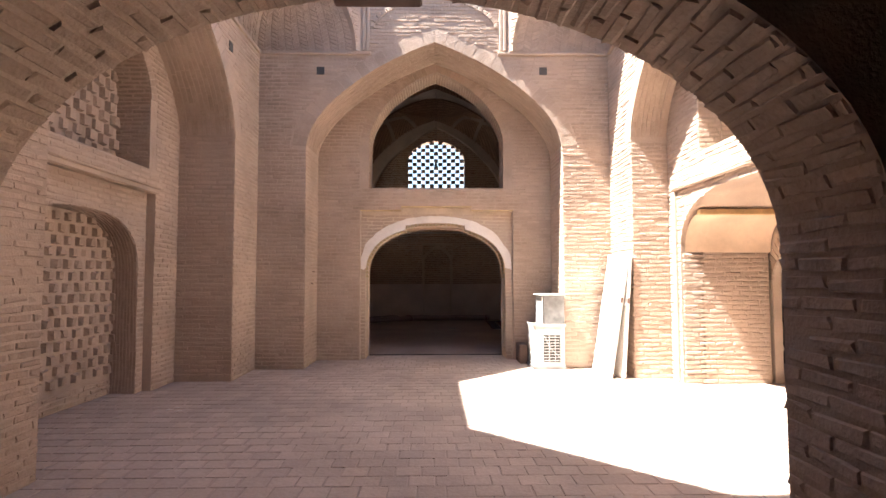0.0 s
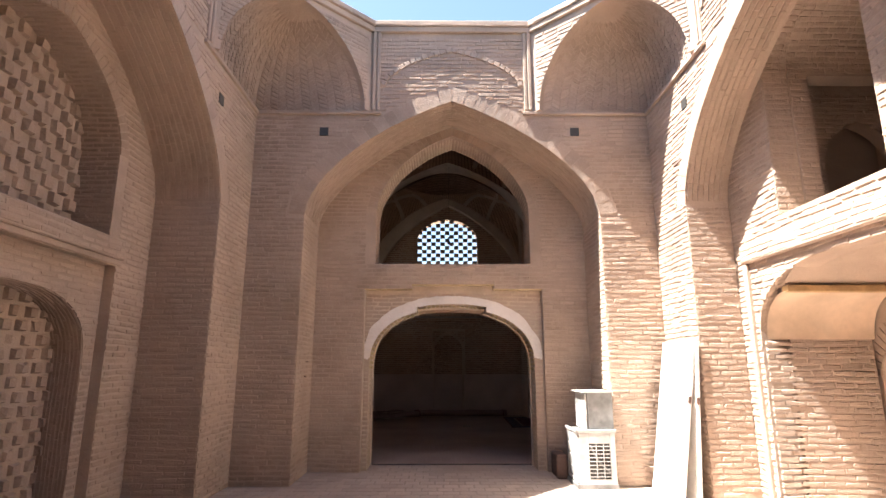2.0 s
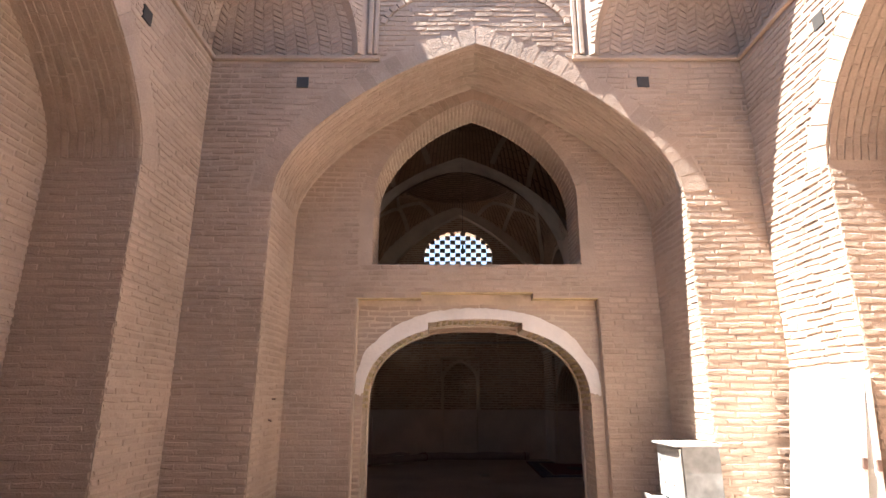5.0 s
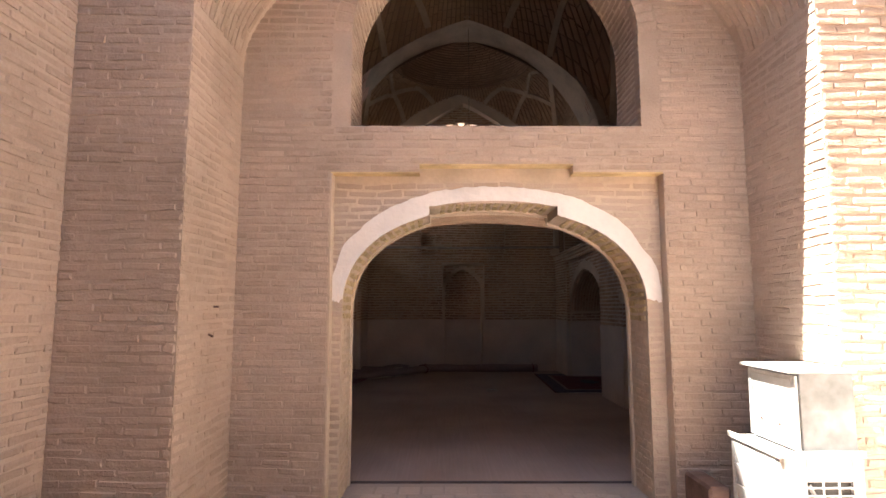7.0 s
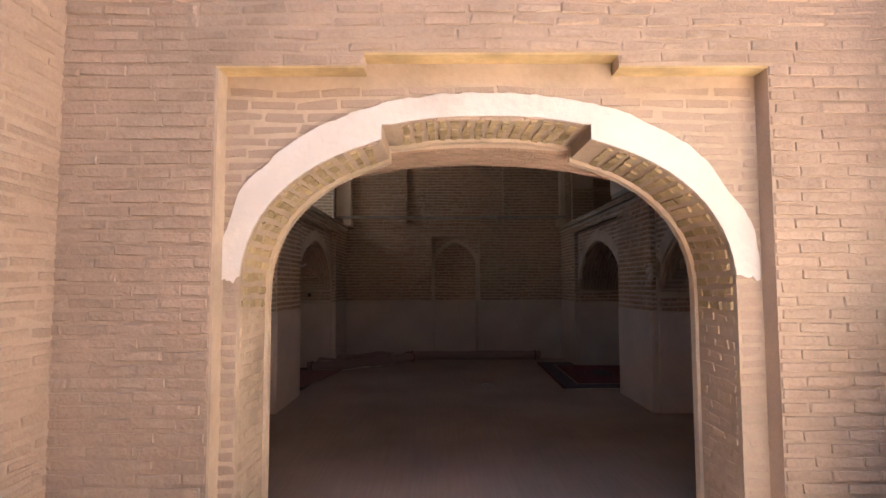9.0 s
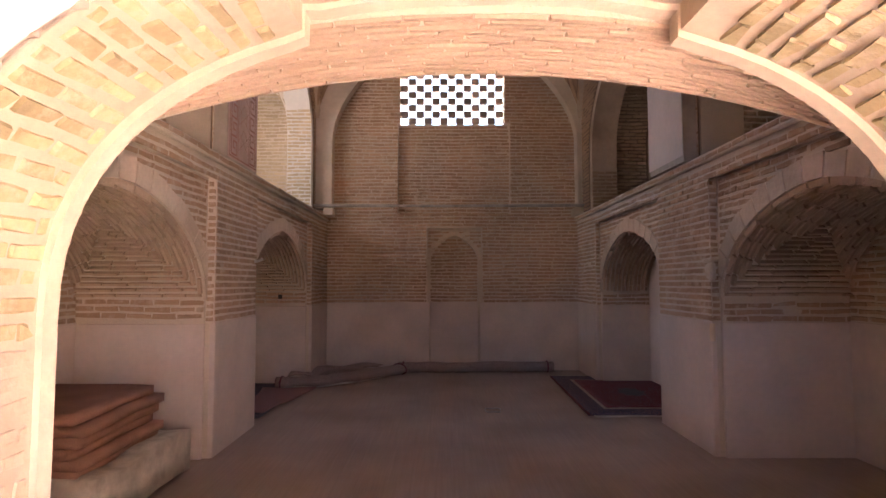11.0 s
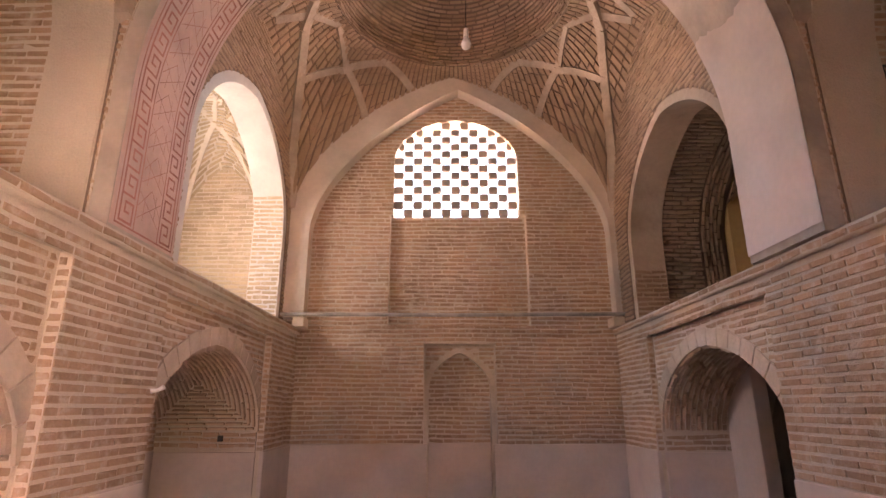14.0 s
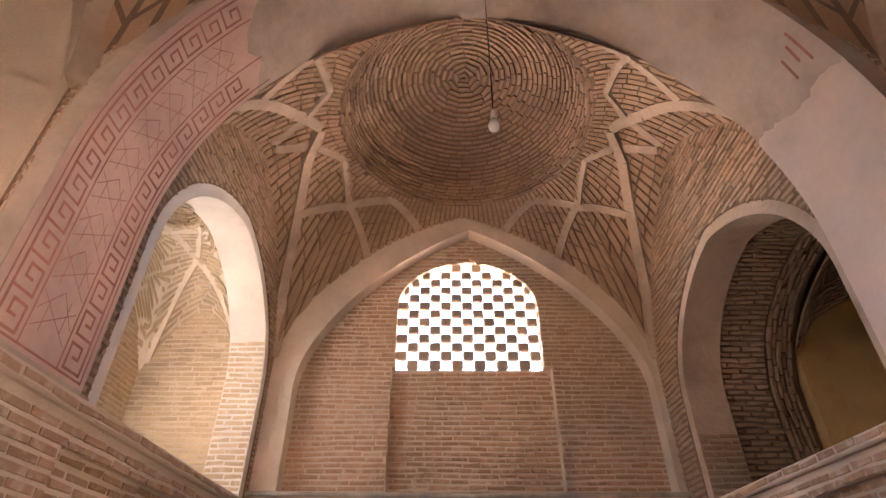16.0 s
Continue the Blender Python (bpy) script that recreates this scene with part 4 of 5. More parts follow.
# rear wall: dado, pointed niche, recessed panel and latticed window
MB = plane_frame((0.10, HY1, 0), (1, 0, 0), (0, -1, 0))
LAT = arch_opening(0.0, 1.02, 4.78, 5.72, 0.76, 0.05, 2.0)
NICHE = arch_opening(0.03, 0.47, 0.0, 2.10, 0.50, 0.40)
PANEL = [(-1.06, 2.97), (1.12, 2.97), (1.12, 4.78), (-1.06, 4.78)]
B_OUT = [(-2.7, 0)] + NICHE + [(2.7, 0), (2.7, 8), (-2.7, 8)]
HOLE = [(-1.06, 2.97), (-1.06, 4.78)] + LAT + [(1.12, 4.78), (1.12, 2.97)]
B_FRONT = [(-2.7, 0), (-0.45, 0), (-0.45, DADO), (-0.50, DADO), (-0.50, 2.72), (0.57, 2.72), (0.57, DADO), (0.52, DADO), (0.52, 0), (2.7, 0), (2.7, 8), (-2.7, 8)]
bm = bmesh.new()
slab(bm, [B_FRONT, HOLE], MB, 0.13)
wall_b = structure("wall_north_hall", bm, HMORTAR, "rear hall wall of thin bricks with a shallow pointed niche")
bm = bmesh.new()
slab(bm, [B_OUT, LAT], MB @ Matrix.Translation((0, 0, -0.13)), 0.20)
part("panel_core", bm, HMORTAR, wall_b)
bm = bmesh.new()
slab(bm, [[(-2.7, 0), (2.7, 0), (2.7, 8), (-2.7, 8)], LAT], MB @ Matrix.Translation((0, 0, -0.33)), 0.018)
part("core", bm, HMORTAR, wall_b)
field([[(-2.7, 0)] + [(-0.50, 0), (-0.50, 2.72), (0.57, 2.72), (0.57, 0)] + [(2.7, 0), (2.7, 8), (-2.7, 8)], LAT, PANEL], MB, DADO, 7.9, wall_b, HBRICK, proud=0.012)
field([PANEL], MB @ Matrix.Translation((0, 0, -0.13)), 2.97, 4.78, wall_b, HBRICK, proud=0.012)
field([[(-0.49, DADO), (-0.49, 2.70), (0.56, 2.70), (0.56, DADO)], arch_opening(0.03, 0.56, DADO, 2.10, 0.58, 0.40)], MB @ Matrix.Translation((0, 0, -0.13)), DADO, 2.70, wall_b, HBRICK, proud=0.006)
field([NICHE], MB @ Matrix.Translation((0, 0, -0.33)), DADO, 2.56, wall_b, HBRICK)
voussoirs(arch(0.03, 0.47, 2.10, 0.50, 0.40), MB @ Matrix.Translation((0, 0, -0.13)), 0.08, wall_b, RIB, thick=0.012, step=0.09)
for a, b, dz in ((-2.55, -0.45, 0.014), (-0.44, 0.50, -0.315), (0.52, 2.45, 0.014)):
    bm = bmesh.new()
    box(bm, a, 0, dz - 0.03, b, DADO, dz, 0.006, MB)
    part("dado", bm, PLASTER, wall_b, "pale plastered dado")
# lattice
lattice = tagged(new("window_1"), "openwork brick lattice window with a pointed top", "window", kind="structure")
PU, PV = 0.311, 0.131
for j in range(13):
    v = 4.78 + (j + 0.5) * PV
    for a, b in spans([LAT], min(v, 6.44)):
        u = -1.02 - PU + (0 if j % 2 else PU / 2)
        while u < b:
            u0, u1 = max(u, a - 0.02), min(u + PU / 2 + 0.006, b + 0.02)
            if u1 - u0 > 0.02:
                bm = bmesh.new()
                box(bm, u0, v - PV / 2 - 0.003, -0.15, u1, v + PV / 2 + 0.003, -0.06, 0.022, MB)
                part("brick", bm, BRICK_OBJ, lattice)
            u += PU
# the wall arch that frames it
FA = dict(c=0.04, half=2.33, spring=4.40, rise=2.52, w=0.42)
MF = plane_frame((0.10, 19.20, 0), (1, 0, 0), (0, -1, 0))
fa = arch_opening(FA["c"], FA["half"], 3.08, FA["spring"], FA["rise"], FA["w"], n=22)
bm = bmesh.new()
slab(bm, [[(-2.7, 3.08)] + fa + [(2.75, 3.08), (2.75, 8.0), (-2.7, 8.0)]], MF, 0.26)
wall_arch = structure("wall_arch_rear", bm, PALEPL, "plastered pointed wall arch round the lattice window")
structure("rail_stub", boxes((HL - 0.02, 19.16, 2.94, HL + 0.16, 19.44, 3.08), (HR - 0.12, 19.16, 2.94, HR + 0.06, 19.44, 3.08), bevel=0.01), HMORTAR, "brick corner stubs under the wall arch", "trim")

# the transverse arch between the two bays
TA = dict(c=0.03, half=2.385, spring=4.05, rise=2.68, w=0.06)
MT = plane_frame((0, 14.62, 0), (1, 0, 0), (0, -1, 0))
ta = arch_opening(TA["c"], TA["half"], LEDGE + 0.04, TA["spring"], TA["rise"], TA["w"], n=24)
bm = bmesh.new()
slab(bm, [[(-6, LEDGE)] + [(TA["c"] - TA["half"], LEDGE)] + ta[1:-1] + [(TA["c"] + TA["half"], LEDGE), (6, LEDGE), (6, 7.99), (-6, 7.99)]], MT, 0.90)
wall_t = structure("wall_transverse_arch", bm, GREYPL, "broad plastered transverse arch between the two vaulted bays")
big_t = arch(TA["c"], TA["half"] + 0.14, TA["spring"], TA["rise"] + 0.16, TA["w"], n=24)
bm = bmesh.new()
slab(bm, [[(-5.9, LEDGE), (big_t[0][0], LEDGE)] + big_t + [(big_t[-1][0], LEDGE), (5.9, LEDGE), (5.9, 7.95), (-5.9, 7.95)]], MT @ Matrix.Translation((0, 0, 0.008)), 0.02)
part("spandrel", bm, HMORTAR, wall_t)
field([[(-5.9, LEDGE), (big_t[0][0], LEDGE)] + big_t + [(big_t[-1][0], LEDGE), (5.9, LEDGE), (5.9, 7.9), (-5.9, 7.9)]], MT @ Matrix.Translation((0, 0, 0.008)), LEDGE, 7.9, wall_t, HBRICK)
holes_in(wall_t, MT, ((3.05, 4.12),))


def upper_side(name, x, sgn, y0, y1, op, thick, mat_, label):
    m = plane_frame((x, 0, 0), (0, 1, 0), (1, 0, 0)) if sgn > 0 else plane_frame((x, 0, 0), (0, -1, 0), (-1, 0, 0))
    lo, hi = sorted((sgn * y0, sgn * y1))
    o = dict(op)
    o["c"] = sgn * op["c"]
    lp = arch_opening(o["c"], o["half"], LEDGE, o["spring"], o["rise"], o["w"])
    bm = bmesh.new()
    slab(bm, [[(lo, LEDGE)] + lp + [(hi, LEDGE), (hi, 8.2), (lo, 8.2)]], m, thick)
    w = structure(name, bm, mat_, label)
    ring = arch(o["c"], o["half"] + 0.13, o["spring"], o["rise"] + 0.13, o["w"])
    cover = [[(lo + 0.02, LEDGE), (ring[0][0], LEDGE)] + ring + [(ring[-1][0], LEDGE), (hi - 0.02, LEDGE), (hi - 0.02, 7.4), (lo + 0.02, 7.4)]]
    m4 = m @ Matrix.Translation((0, 0, 0.012))
    bm = bmesh.new()
    slab(bm, cover, m4, 0.02)
    # dark bed: the shade between the bricks is in its colour
    part("spandrel", bm, VSHADE_MORTAR, w)
    field(cover, m4, LEDGE, 7.3, w, VBRICK, proud=0.014)
    return w, m, lp


up_l, MUL, lul = upper_side("wall_gallery_west_rear", -2.52, 1, 15.52, 19.3, dict(c=17.45, half=1.50, spring=4.35, rise=1.30, w=0.12), 0.45, WHITE, "plastered arched gallery opening lit from behind")
soffit(lul, MUL, 0.45, up_l, HBRICK, stop=0.85)
soffit(lul, MUL, 0.45, up_l, CBRICK, start=along(MUL, lul)[1] - 1.95)
up_r, MUR, lur = upper_side("wall_gallery_east_rear", 2.58, -1, 15.52, 19.3, dict(c=17.2, half=1.42, spring=4.05, rise=1.25, w=0.15), 0.45, BROWNPL, "arched gallery opening with brick vault behind")
soffit(lur, MUR, 0.45, up_r, VBRICK, stop=0.78)
soffit(lur, MUR, 0.45, up_r, VBRICK, start=along(MUR, lur)[1] - 0.78)
# brick barrel that carries on behind the east arch
MUR2 = MUR @ Matrix.Translation((0, 0, -0.452))
lur2 = arch_opening(-17.2, 1.46, LEDGE, 4.05, 1.29, 0.15)
bm = bmesh.new()
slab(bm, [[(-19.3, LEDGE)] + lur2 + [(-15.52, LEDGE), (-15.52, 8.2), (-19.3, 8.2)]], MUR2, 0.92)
deep = part("gallery_barrel", bm, VSHADE_MORTAR, up_r, "brick barrel behind the arch, its bed coloured dark for shade")
soffit(lur2, MUR2, 0.54, deep, VBRICK, proud=0.03, course=0.065)
barrel(lur2, MUR2 @ Matrix.Translation((0, 0, -0.56)), 0.34, deep, VBRICK, 0.0, 0.0, 0.06, 0.2, 0.02, 0.035)
up_l1, _, _ = upper_side("wall_gallery_west_front", -2.52, 1, 10.71, 14.62, dict(c=12.73, half=1.84, spring=4.25, rise=1.75, w=0.2), 0.45, HMORTAR, "arched gallery opening of brick")
up_r1, _, _ = upper_side("wall_gallery_east_front", 2.58, -1, 10.71, 14.62, dict(c=12.73, half=1.84, spring=4.25, rise=1.75, w=0.2), 0.45, HMORTAR, "arched gallery opening of brick")


def vault(name, x0, x1, y0, y1, zs, ring_r, ring_z, top_z, label, ribs=True, mat_=None, courses=0, bed=None):
    """Ribbed vault over one bay: wall arches, a star of ribs, and a shallow dome of ringed brick. zs: crown heights east, north, west, south, and the corner height."""
    cx, cy = (x0 + x1) / 2, (y0 + y1) / 2
    hx, hy = (x1 - x0) / 2, (y1 - y0) / 2

    def edge(th):
        c, s = np.cos(th), np.sin(th)
        k = 1 / np.maximum(np.abs(c) / hx, np.abs(s) / hy)
        bx, by = c * k, s * k
        side_x = np.abs(c) / hx > np.abs(s) / hy
        t = np.where(side_x, np.abs(by) / hy, np.abs(bx) / hx)
        crown = np.where(side_x, np.where(c > 0, zs[0], zs[2]), np.where(s > 0, zs[1], zs[3]))
        prof = 0.68 * np.sqrt(np.clip(1 - t ** 2, 0, 1)) + 0.32 * (1 - t)
        return bx, by, zs[4] + (crown - zs[4]) * prof

    def f(u, v, h):
        # u: angle in turns, v: 0 at the walls, 1 at the ring
        th = 2 * np.pi * u
        bx, by, bz = edge(th)
        rx, ry = ring_r * np.cos(th), ring_r * np.sin(th)
        vv = np.clip(v, 0, 1)
        px, py = bx + (rx - bx) * vv, by + (ry - by) * vv
        pz = bz + (ring_z - bz) * np.sin(np.pi / 2 * vv) ** 0.9
        k = np.sqrt(px ** 2 + py ** 2) + 1e-6
        return cx + px - 0.75 * h * px / k, cy + py - 0.75 * h * py / k, pz - 0.65 * h
    nu, nv = 128, 14
    Uu, Vv = np.meshgrid(np.linspace(0, 1, nu + 1), np.linspace(0, 1, nv + 1))
    co = np.stack(f(Uu.ravel(), Vv.ravel(), np.zeros(Uu.size)), 1)
    fs = [[j * (nu + 1) + i, j * (nu + 1) + i + 1, (j + 1) * (nu + 1) + i + 1, (j + 1) * (nu + 1) + i] for j in range(nv) for i in range(nu)]
    me = bpy.data.meshes.new(name)
    me.from_pydata(co.tolist(), [], fs)
    w = tagged(mesh_object(name, me, bed or VSHADE_MORTAR, None, "", True), label, "ceiling", kind="structure")
    cells = []
    n_c = 150 if not courses else 0
    for j in range(courses):
        k = int(46 - 26 * j / courses)
        for i in range(k):
            cells.append(((i + 0.5 * (j % 2)) / k + 0.001, (i + 0.5 * (j % 2) + 1) / k - 0.003, j / courses + 0.004, (j + 0.72) / courses))
    for i in range(n_c):
        sl = rng.uniform(0, 0.05)
        v = -sl
        while v < 0.98:
            ln = rng.uniform(0.13, 0.16)
            a, b = max(0.005, v), min(0.985, v + ln - 0.012)
            if b - a > 0.03:
                cells.append((i / n_c + 0.0009, (i + 1) / n_c - 0.0009, a, b))
            v += ln
    stuff("vault_brickwork", brick_mesh("vault_brickwork", np.array(cells), f, 0.02, 0.0, 0.0, 0.0), mat_ or VBRICK, w)

    # dome
    rise = top_z - ring_z

    def d(u, v, h):
        th = 2 * np.pi * u
        a = np.pi / 2 * np.clip(v, 0, 1)
        r = (ring_r - h) * np.cos(a)
        return cx + r * np.cos(th), cy + r * np.sin(th), ring_z + (rise - h) * np.sin(a)
    Uu, Vv = np.meshgrid(np.linspace(0, 1, 65), np.linspace(0, 1, 17))
    co = np.stack(d(Uu.ravel(), Vv.ravel(), np.zeros(Uu.size)), 1)
    fs = [[j * 65 + i, j * 65 + i + 1, (j + 1) * 65 + i + 1, (j + 1) * 65 + i] for j in range(16) for i in range(64)]
    me = bpy.data.meshes.new("dome")
    me.from_pydata(co.tolist(), [], fs)
    dm = mesh_object("dome", me, bed or VSHADE_MORTAR, w, "shallow dome of ringed brick", True)
    cells = []
    rings = 30 if ring_r > 1 else 11
    for j in range(rings):
        v = j / rings
        r = ring_r * math.cos(math.pi / 2 * v)
        k = max(5, int(2 * math.pi * r / (0.20 if ring_r > 1 else 0.12)))
        ph = rng.uniform(0, 1)
        for i in range(k):
            cells.append(((i + ph) / k + 0.006 / max(0.3, 2 * math.pi * r), (i + 1 + ph) / k - 0.010 / max(0.3, 2 * math.pi * r), v + 0.004, v + 0.70 / rings))
    stuff("ring_brickwork", brick_mesh("ring_brickwork", np.array(cells), d, 0.03, 0.0, 0.0, 0.0), DBRICK if not courses else mat_ or VBRICK, dm)

    def rib(p, q, width=0.13, proud=0.035, n=12):
        """A plastered rib over the vault from one place on it to another."""
        bm = bmesh.new()
        rows = []
        def plan(pt):
            th = 2 * math.pi * pt[0]
            bx, by, _ = edge(np.array([th]))
            b = math.hypot(float(bx[0]), float(by[0]))
            r = b + (ring_r - b) * pt[1]
            return Vector((r * math.cos(th), r * math.sin(th)))
        p2, q2 = plan(p), plan(q)

        def on(t, h):
            c = p2.lerp(q2, t)
            th = math.atan2(c.y, c.x)
            bx, by, _ = edge(np.array([th]))
            b = math.hypot(float(bx[0]), float(by[0]))
            v = (b - c.length) / max(1e-3, b - ring_r)
            return np.array([float(np.ravel(k)[0]) for k in f(np.array([th / (2 * math.pi)]), np.array([v]), np.array([h]))])
        for i in range(n + 1):
            t = i / n
            A = [on(t, 0.0), on(t, 0.1)]
            B = [on(min(1, t + 0.02), 0.0), on(max(0, t - 0.02), 0.0)]
            a0, a1 = A[0].ravel(), A[1].ravel()
            nrm, tan = Vector(a1 - a0).normalized(), Vector(B[0] - B[1]).normalized()
            side = tan.cross(nrm).normalized()
            c = Vector(a0)
            rows.append([bm.verts.new(c + side * s * width / 2 + nrm * k) for s, k in ((-1.15, -0.03), (-0.95, proud), (0.95, proud), (1.15, -0.03))])
        for a, b in zip(rows, rows[1:]):
            for k in range(3):
                bm.faces.new((a[k], a[k + 1], b[k + 1], b[k]))
        bm.faces.new(rows[0])
        bm.faces.new(rows[-1])
        part("rib", bm, bed or VRIB, w)
    if ribs:
        # a star: from each corner and from beside each crown to the ring
        dc = math.atan2(hy, hx) / (2 * math.pi)
        wide = ring_r / 1.62
        for corner, north, east in ((dc, 0.25, 0.0), (0.5 - dc, 0.25, 0.5), (0.5 + dc, 0.75, 0.5), (1 - dc, 0.75, 1.0)):
            n_at = lambda k, v: (north + (corner - north) * k, v)
            e_at = lambda k, v: (east + (corner - east) * k, v)
            if courses:
                # pairs of ribs that cross over the end walls and run on to the far side of the ring
                rib(n_at(0.93, 0.01), n_at(0.0, 0.55), 0.10, 0.03)
                rib(n_at(0.0, 0.55), n_at(-1.5, 0.97), 0.09, 0.026)
                rib(n_at(-0.1, 0.93), n_at(1.5, 0.80), 0.07, 0.022)
                continue
            knot = n_at(0.97, 0.65)
            chains = ((n_at(0.995, 0.01), e_at(0.89, 0.05), e_at(0.64, 0.24), e_at(0.31, 0.45), e_at(0.02, 0.72)),
                      (knot, e_at(0.64, 0.24)), (knot, n_at(0.70, 0.02)),
                      (knot, n_at(0.68, 0.76), n_at(0.375, 0.08)),
                      (knot, e_at(0.53, 0.87), e_at(0.22, 0.62), e_at(0.03, 0.14)))
            for c, chain in enumerate(chains):
                for p, q in zip(chain, chain[1:]):
                    rib(p, q, 0.15 if c == 0 else 0.12, 0.045 - 0.004 * c)
    return w


vault("ceiling_rear_vault", -2.54, 2.60, 15.50, 19.22, (6.75, 7.16, 6.75, 6.75, 4.55), 1.62, 7.22, 8.25, "ribbed brick vault with a shallow ringed dome over the rear bay")
vault("ceiling_front_vault", -2.54, 2.60, 10.70, 14.64, (6.7, 6.7, 6.7, 6.75, 4.3), 1.62, 7.15, 7.95, "ribbed brick vault over the front bay")

# floor of the hall
floor_h = structure("floor_hall", boxes((-3.72, 10.72, -0.2, 3.80, 19.6, 0.0)), FELT, "hall floor covered with worn grey-brown felt", "floor")

# ---- things ----
# evaporative cooler
cooler = thing("air_cooler", "dented white evaporative air cooler with a louvred box on top", "air cooler")


def louvred_side(x, y0, y1, z0, z1, slats, name):
    """The louvred west side of a cooler box: a frame and slanted slats set back in it."""
    side = part(name, boxes((x, y0, z0, x + 0.02, y0 + 0.035, z1), (x, y1 - 0.035, z0, x + 0.02, y1, z1), (x, y0 + 0.035, z0, x + 0.02, y1 - 0.035, z0 + 0.035), (x, y0 + 0.035, z1 - 0.035, x + 0.02, y1 - 0.035, z1), bevel=0.004), METALW, cooler)
    step = (z1 - z0 - 0.07) / slats
    for i in range(slats):
        bm = bmesh.new()
        box(bm, -0.004, y0 + 0.037, -step * 0.56, 0.004, y1 - 0.037, step * 0.56, 0.002, pose(x + 0.011, 0, z0 + 0.035 + (i + 0.5) * step, 0, -8, 0))
        part("louvre", bm, METALW, side)
    return side


part("base_tray", boxes((1.63, 8.90, 0.0, 2.17, 9.50, 0.06), bevel=0.006), GALV, cooler)
part("cabinet", boxes((1.68, 8.94, 0.06, 2.15, 9.48, 0.70), bevel=0.006), GALV, cooler)
part("top_tray", boxes((1.63, 8.90, 0.70, 2.17, 9.50, 0.712), (1.63, 8.90, 0.712, 1.645, 9.50, 0.74), (1.645, 8.90, 0.712, 2.17, 8.915, 0.74), bevel=0.003), METALW, cooler)
louvred_side(1.645, 8.92, 9.48, 0.07, 0.70, 4, "louvre_panel")
part("front_panel", boxes((1.665, 8.905, 0.06, 1.80, 8.94, 0.70), (2.08, 8.905, 0.06, 2.15, 8.94, 0.70), (1.80, 8.905, 0.56, 2.08, 8.94, 0.70), (1.80, 8.905, 0.06, 2.08, 8.94, 0.12), bevel=0.004), METALW, cooler)
# dark plate in place of the shaded inside; the cabinet behind is closed
gr = part("grille", boxes((1.80, 8.932, 0.12, 2.08, 8.9395, 0.56)), DARK, cooler, "dark plate for the shaded inside behind the grille")
for i in range(9):
    part("grille_bar", boxes((1.798, 8.902, 0.145 + i * 0.047, 2.082, 8.912, 0.155 + i * 0.047), bevel=0.003), METALW, gr)
for i in range(2):
    part("grille_bar", boxes((1.888 + i * 0.096, 8.896, 0.118, 1.898 + i * 0.096, 8.904, 0.562), bevel=0.003), METALW, gr)
part("fan_strut", tube([(1.82, 8.926, 0.54), (1.92, 8.924, 0.34), (2.07, 8.926, 0.20)], 0.012, 6), GALV, gr)
part("upper_box", boxes((1.815, 8.95, 0.712, 2.16, 9.46, 1.205), bevel=0.006), GALV, cooler, "scuffed galvanised box")
louvred_side(1.785, 8.945, 9.465, 0.73, 1.19, 3, "upper_louvre_panel")
part("lid", boxes((1.74, 8.93, 1.205, 2.175, 9.49, 1.225), bevel=0.004), METALW, cooler)
for y, z in ((9.12, 0.86), (9.32, 0.86)):
    part("screw", boxes((1.776, y - 0.008, z - 0.008, 1.786, y + 0.008, z + 0.008), bevel=0.002), RUST, cooler)


def leaning_door(name, base, w, h, lean, turn, label):
    t = thing(name, label, "door", pose(*base, 0, 0, turn) @ pose(0, 0, 0, 0, lean, 0))
    part("panel", boxes((-0.02, -w / 2, 0, 0.02, w / 2, h), bevel=0.004), DOORW, t)
    for z0, z1 in ((0.0, 0.10), (h * 0.58, h * 0.58 + 0.05), (h - 0.08, h)):
        part("rail", boxes((-0.028, -w / 2 + 0.01, z0, -0.018, w / 2 - 0.01, z1), bevel=0.003), DOORW, t)
    part("hinge", boxes((-0.026, -w / 2 - 0.012, h * 0.6, 0.01, -w / 2 + 0.01, h * 0.6 + 0.08), bevel=0.003), RUST, t)
    return t


leaning_door("loose_door", (2.63, 8.50, 0.012), 0.88, 1.88, 9.0, 0, "loose white-painted door leaf leaning against the sunlit wall")
leaning_door("loose_door", (2.80, 8.47, 0.012), 0.86, 1.84, 4.2, 3, "second loose door leaf leaning behind the first")
bar = thing("timber_block", "short dark timber block lying beside the cooler", "timber")
part("block", boxes((1.50, 9.53, 0.0, 1.66, 9.95, 0.33), bevel=0.02), RUST, bar)

# lamp at the crown of the entrance arch
lamp = thing("floodlight", "dark rectangular lamp under the crown of the entrance arch", "lamp")
part("housing", boxes((-0.36, 1.78, 2.49, -0.04, 1.94, 2.545), bevel=0.008), RUST, lamp)
part("bracket", boxes((-0.22, 1.84, 2.545, -0.18, 1.88, 2.62), bevel=0.004), DARK, lamp)

# pole on the roof
pole = thing("roof_pole", "thin rusty pole standing at the roof edge", "pole")
part("pole", tube([(2.1, 8.5, 6.80), (1.95, 8.2, 7.35), (1.8, 7.95, 7.8)], 0.022), RUST, pole)

# hanging bulb
bulb = thing("hanging_bulb", "unlit white light bulb hanging on a thin cord from the arch", "bulb")
part("cord", tube([(0.07, 15.0, 6.75), (0.075, 15.0, 5.8), (0.07, 15.0, 4.78)], 0.0035, 6), DARK, bulb)
part("socket", tube([(0.07, 15.0, 4.80), (0.07, 15.0, 4.72)], [0.018, 0.022], 10), DOORW, bulb)
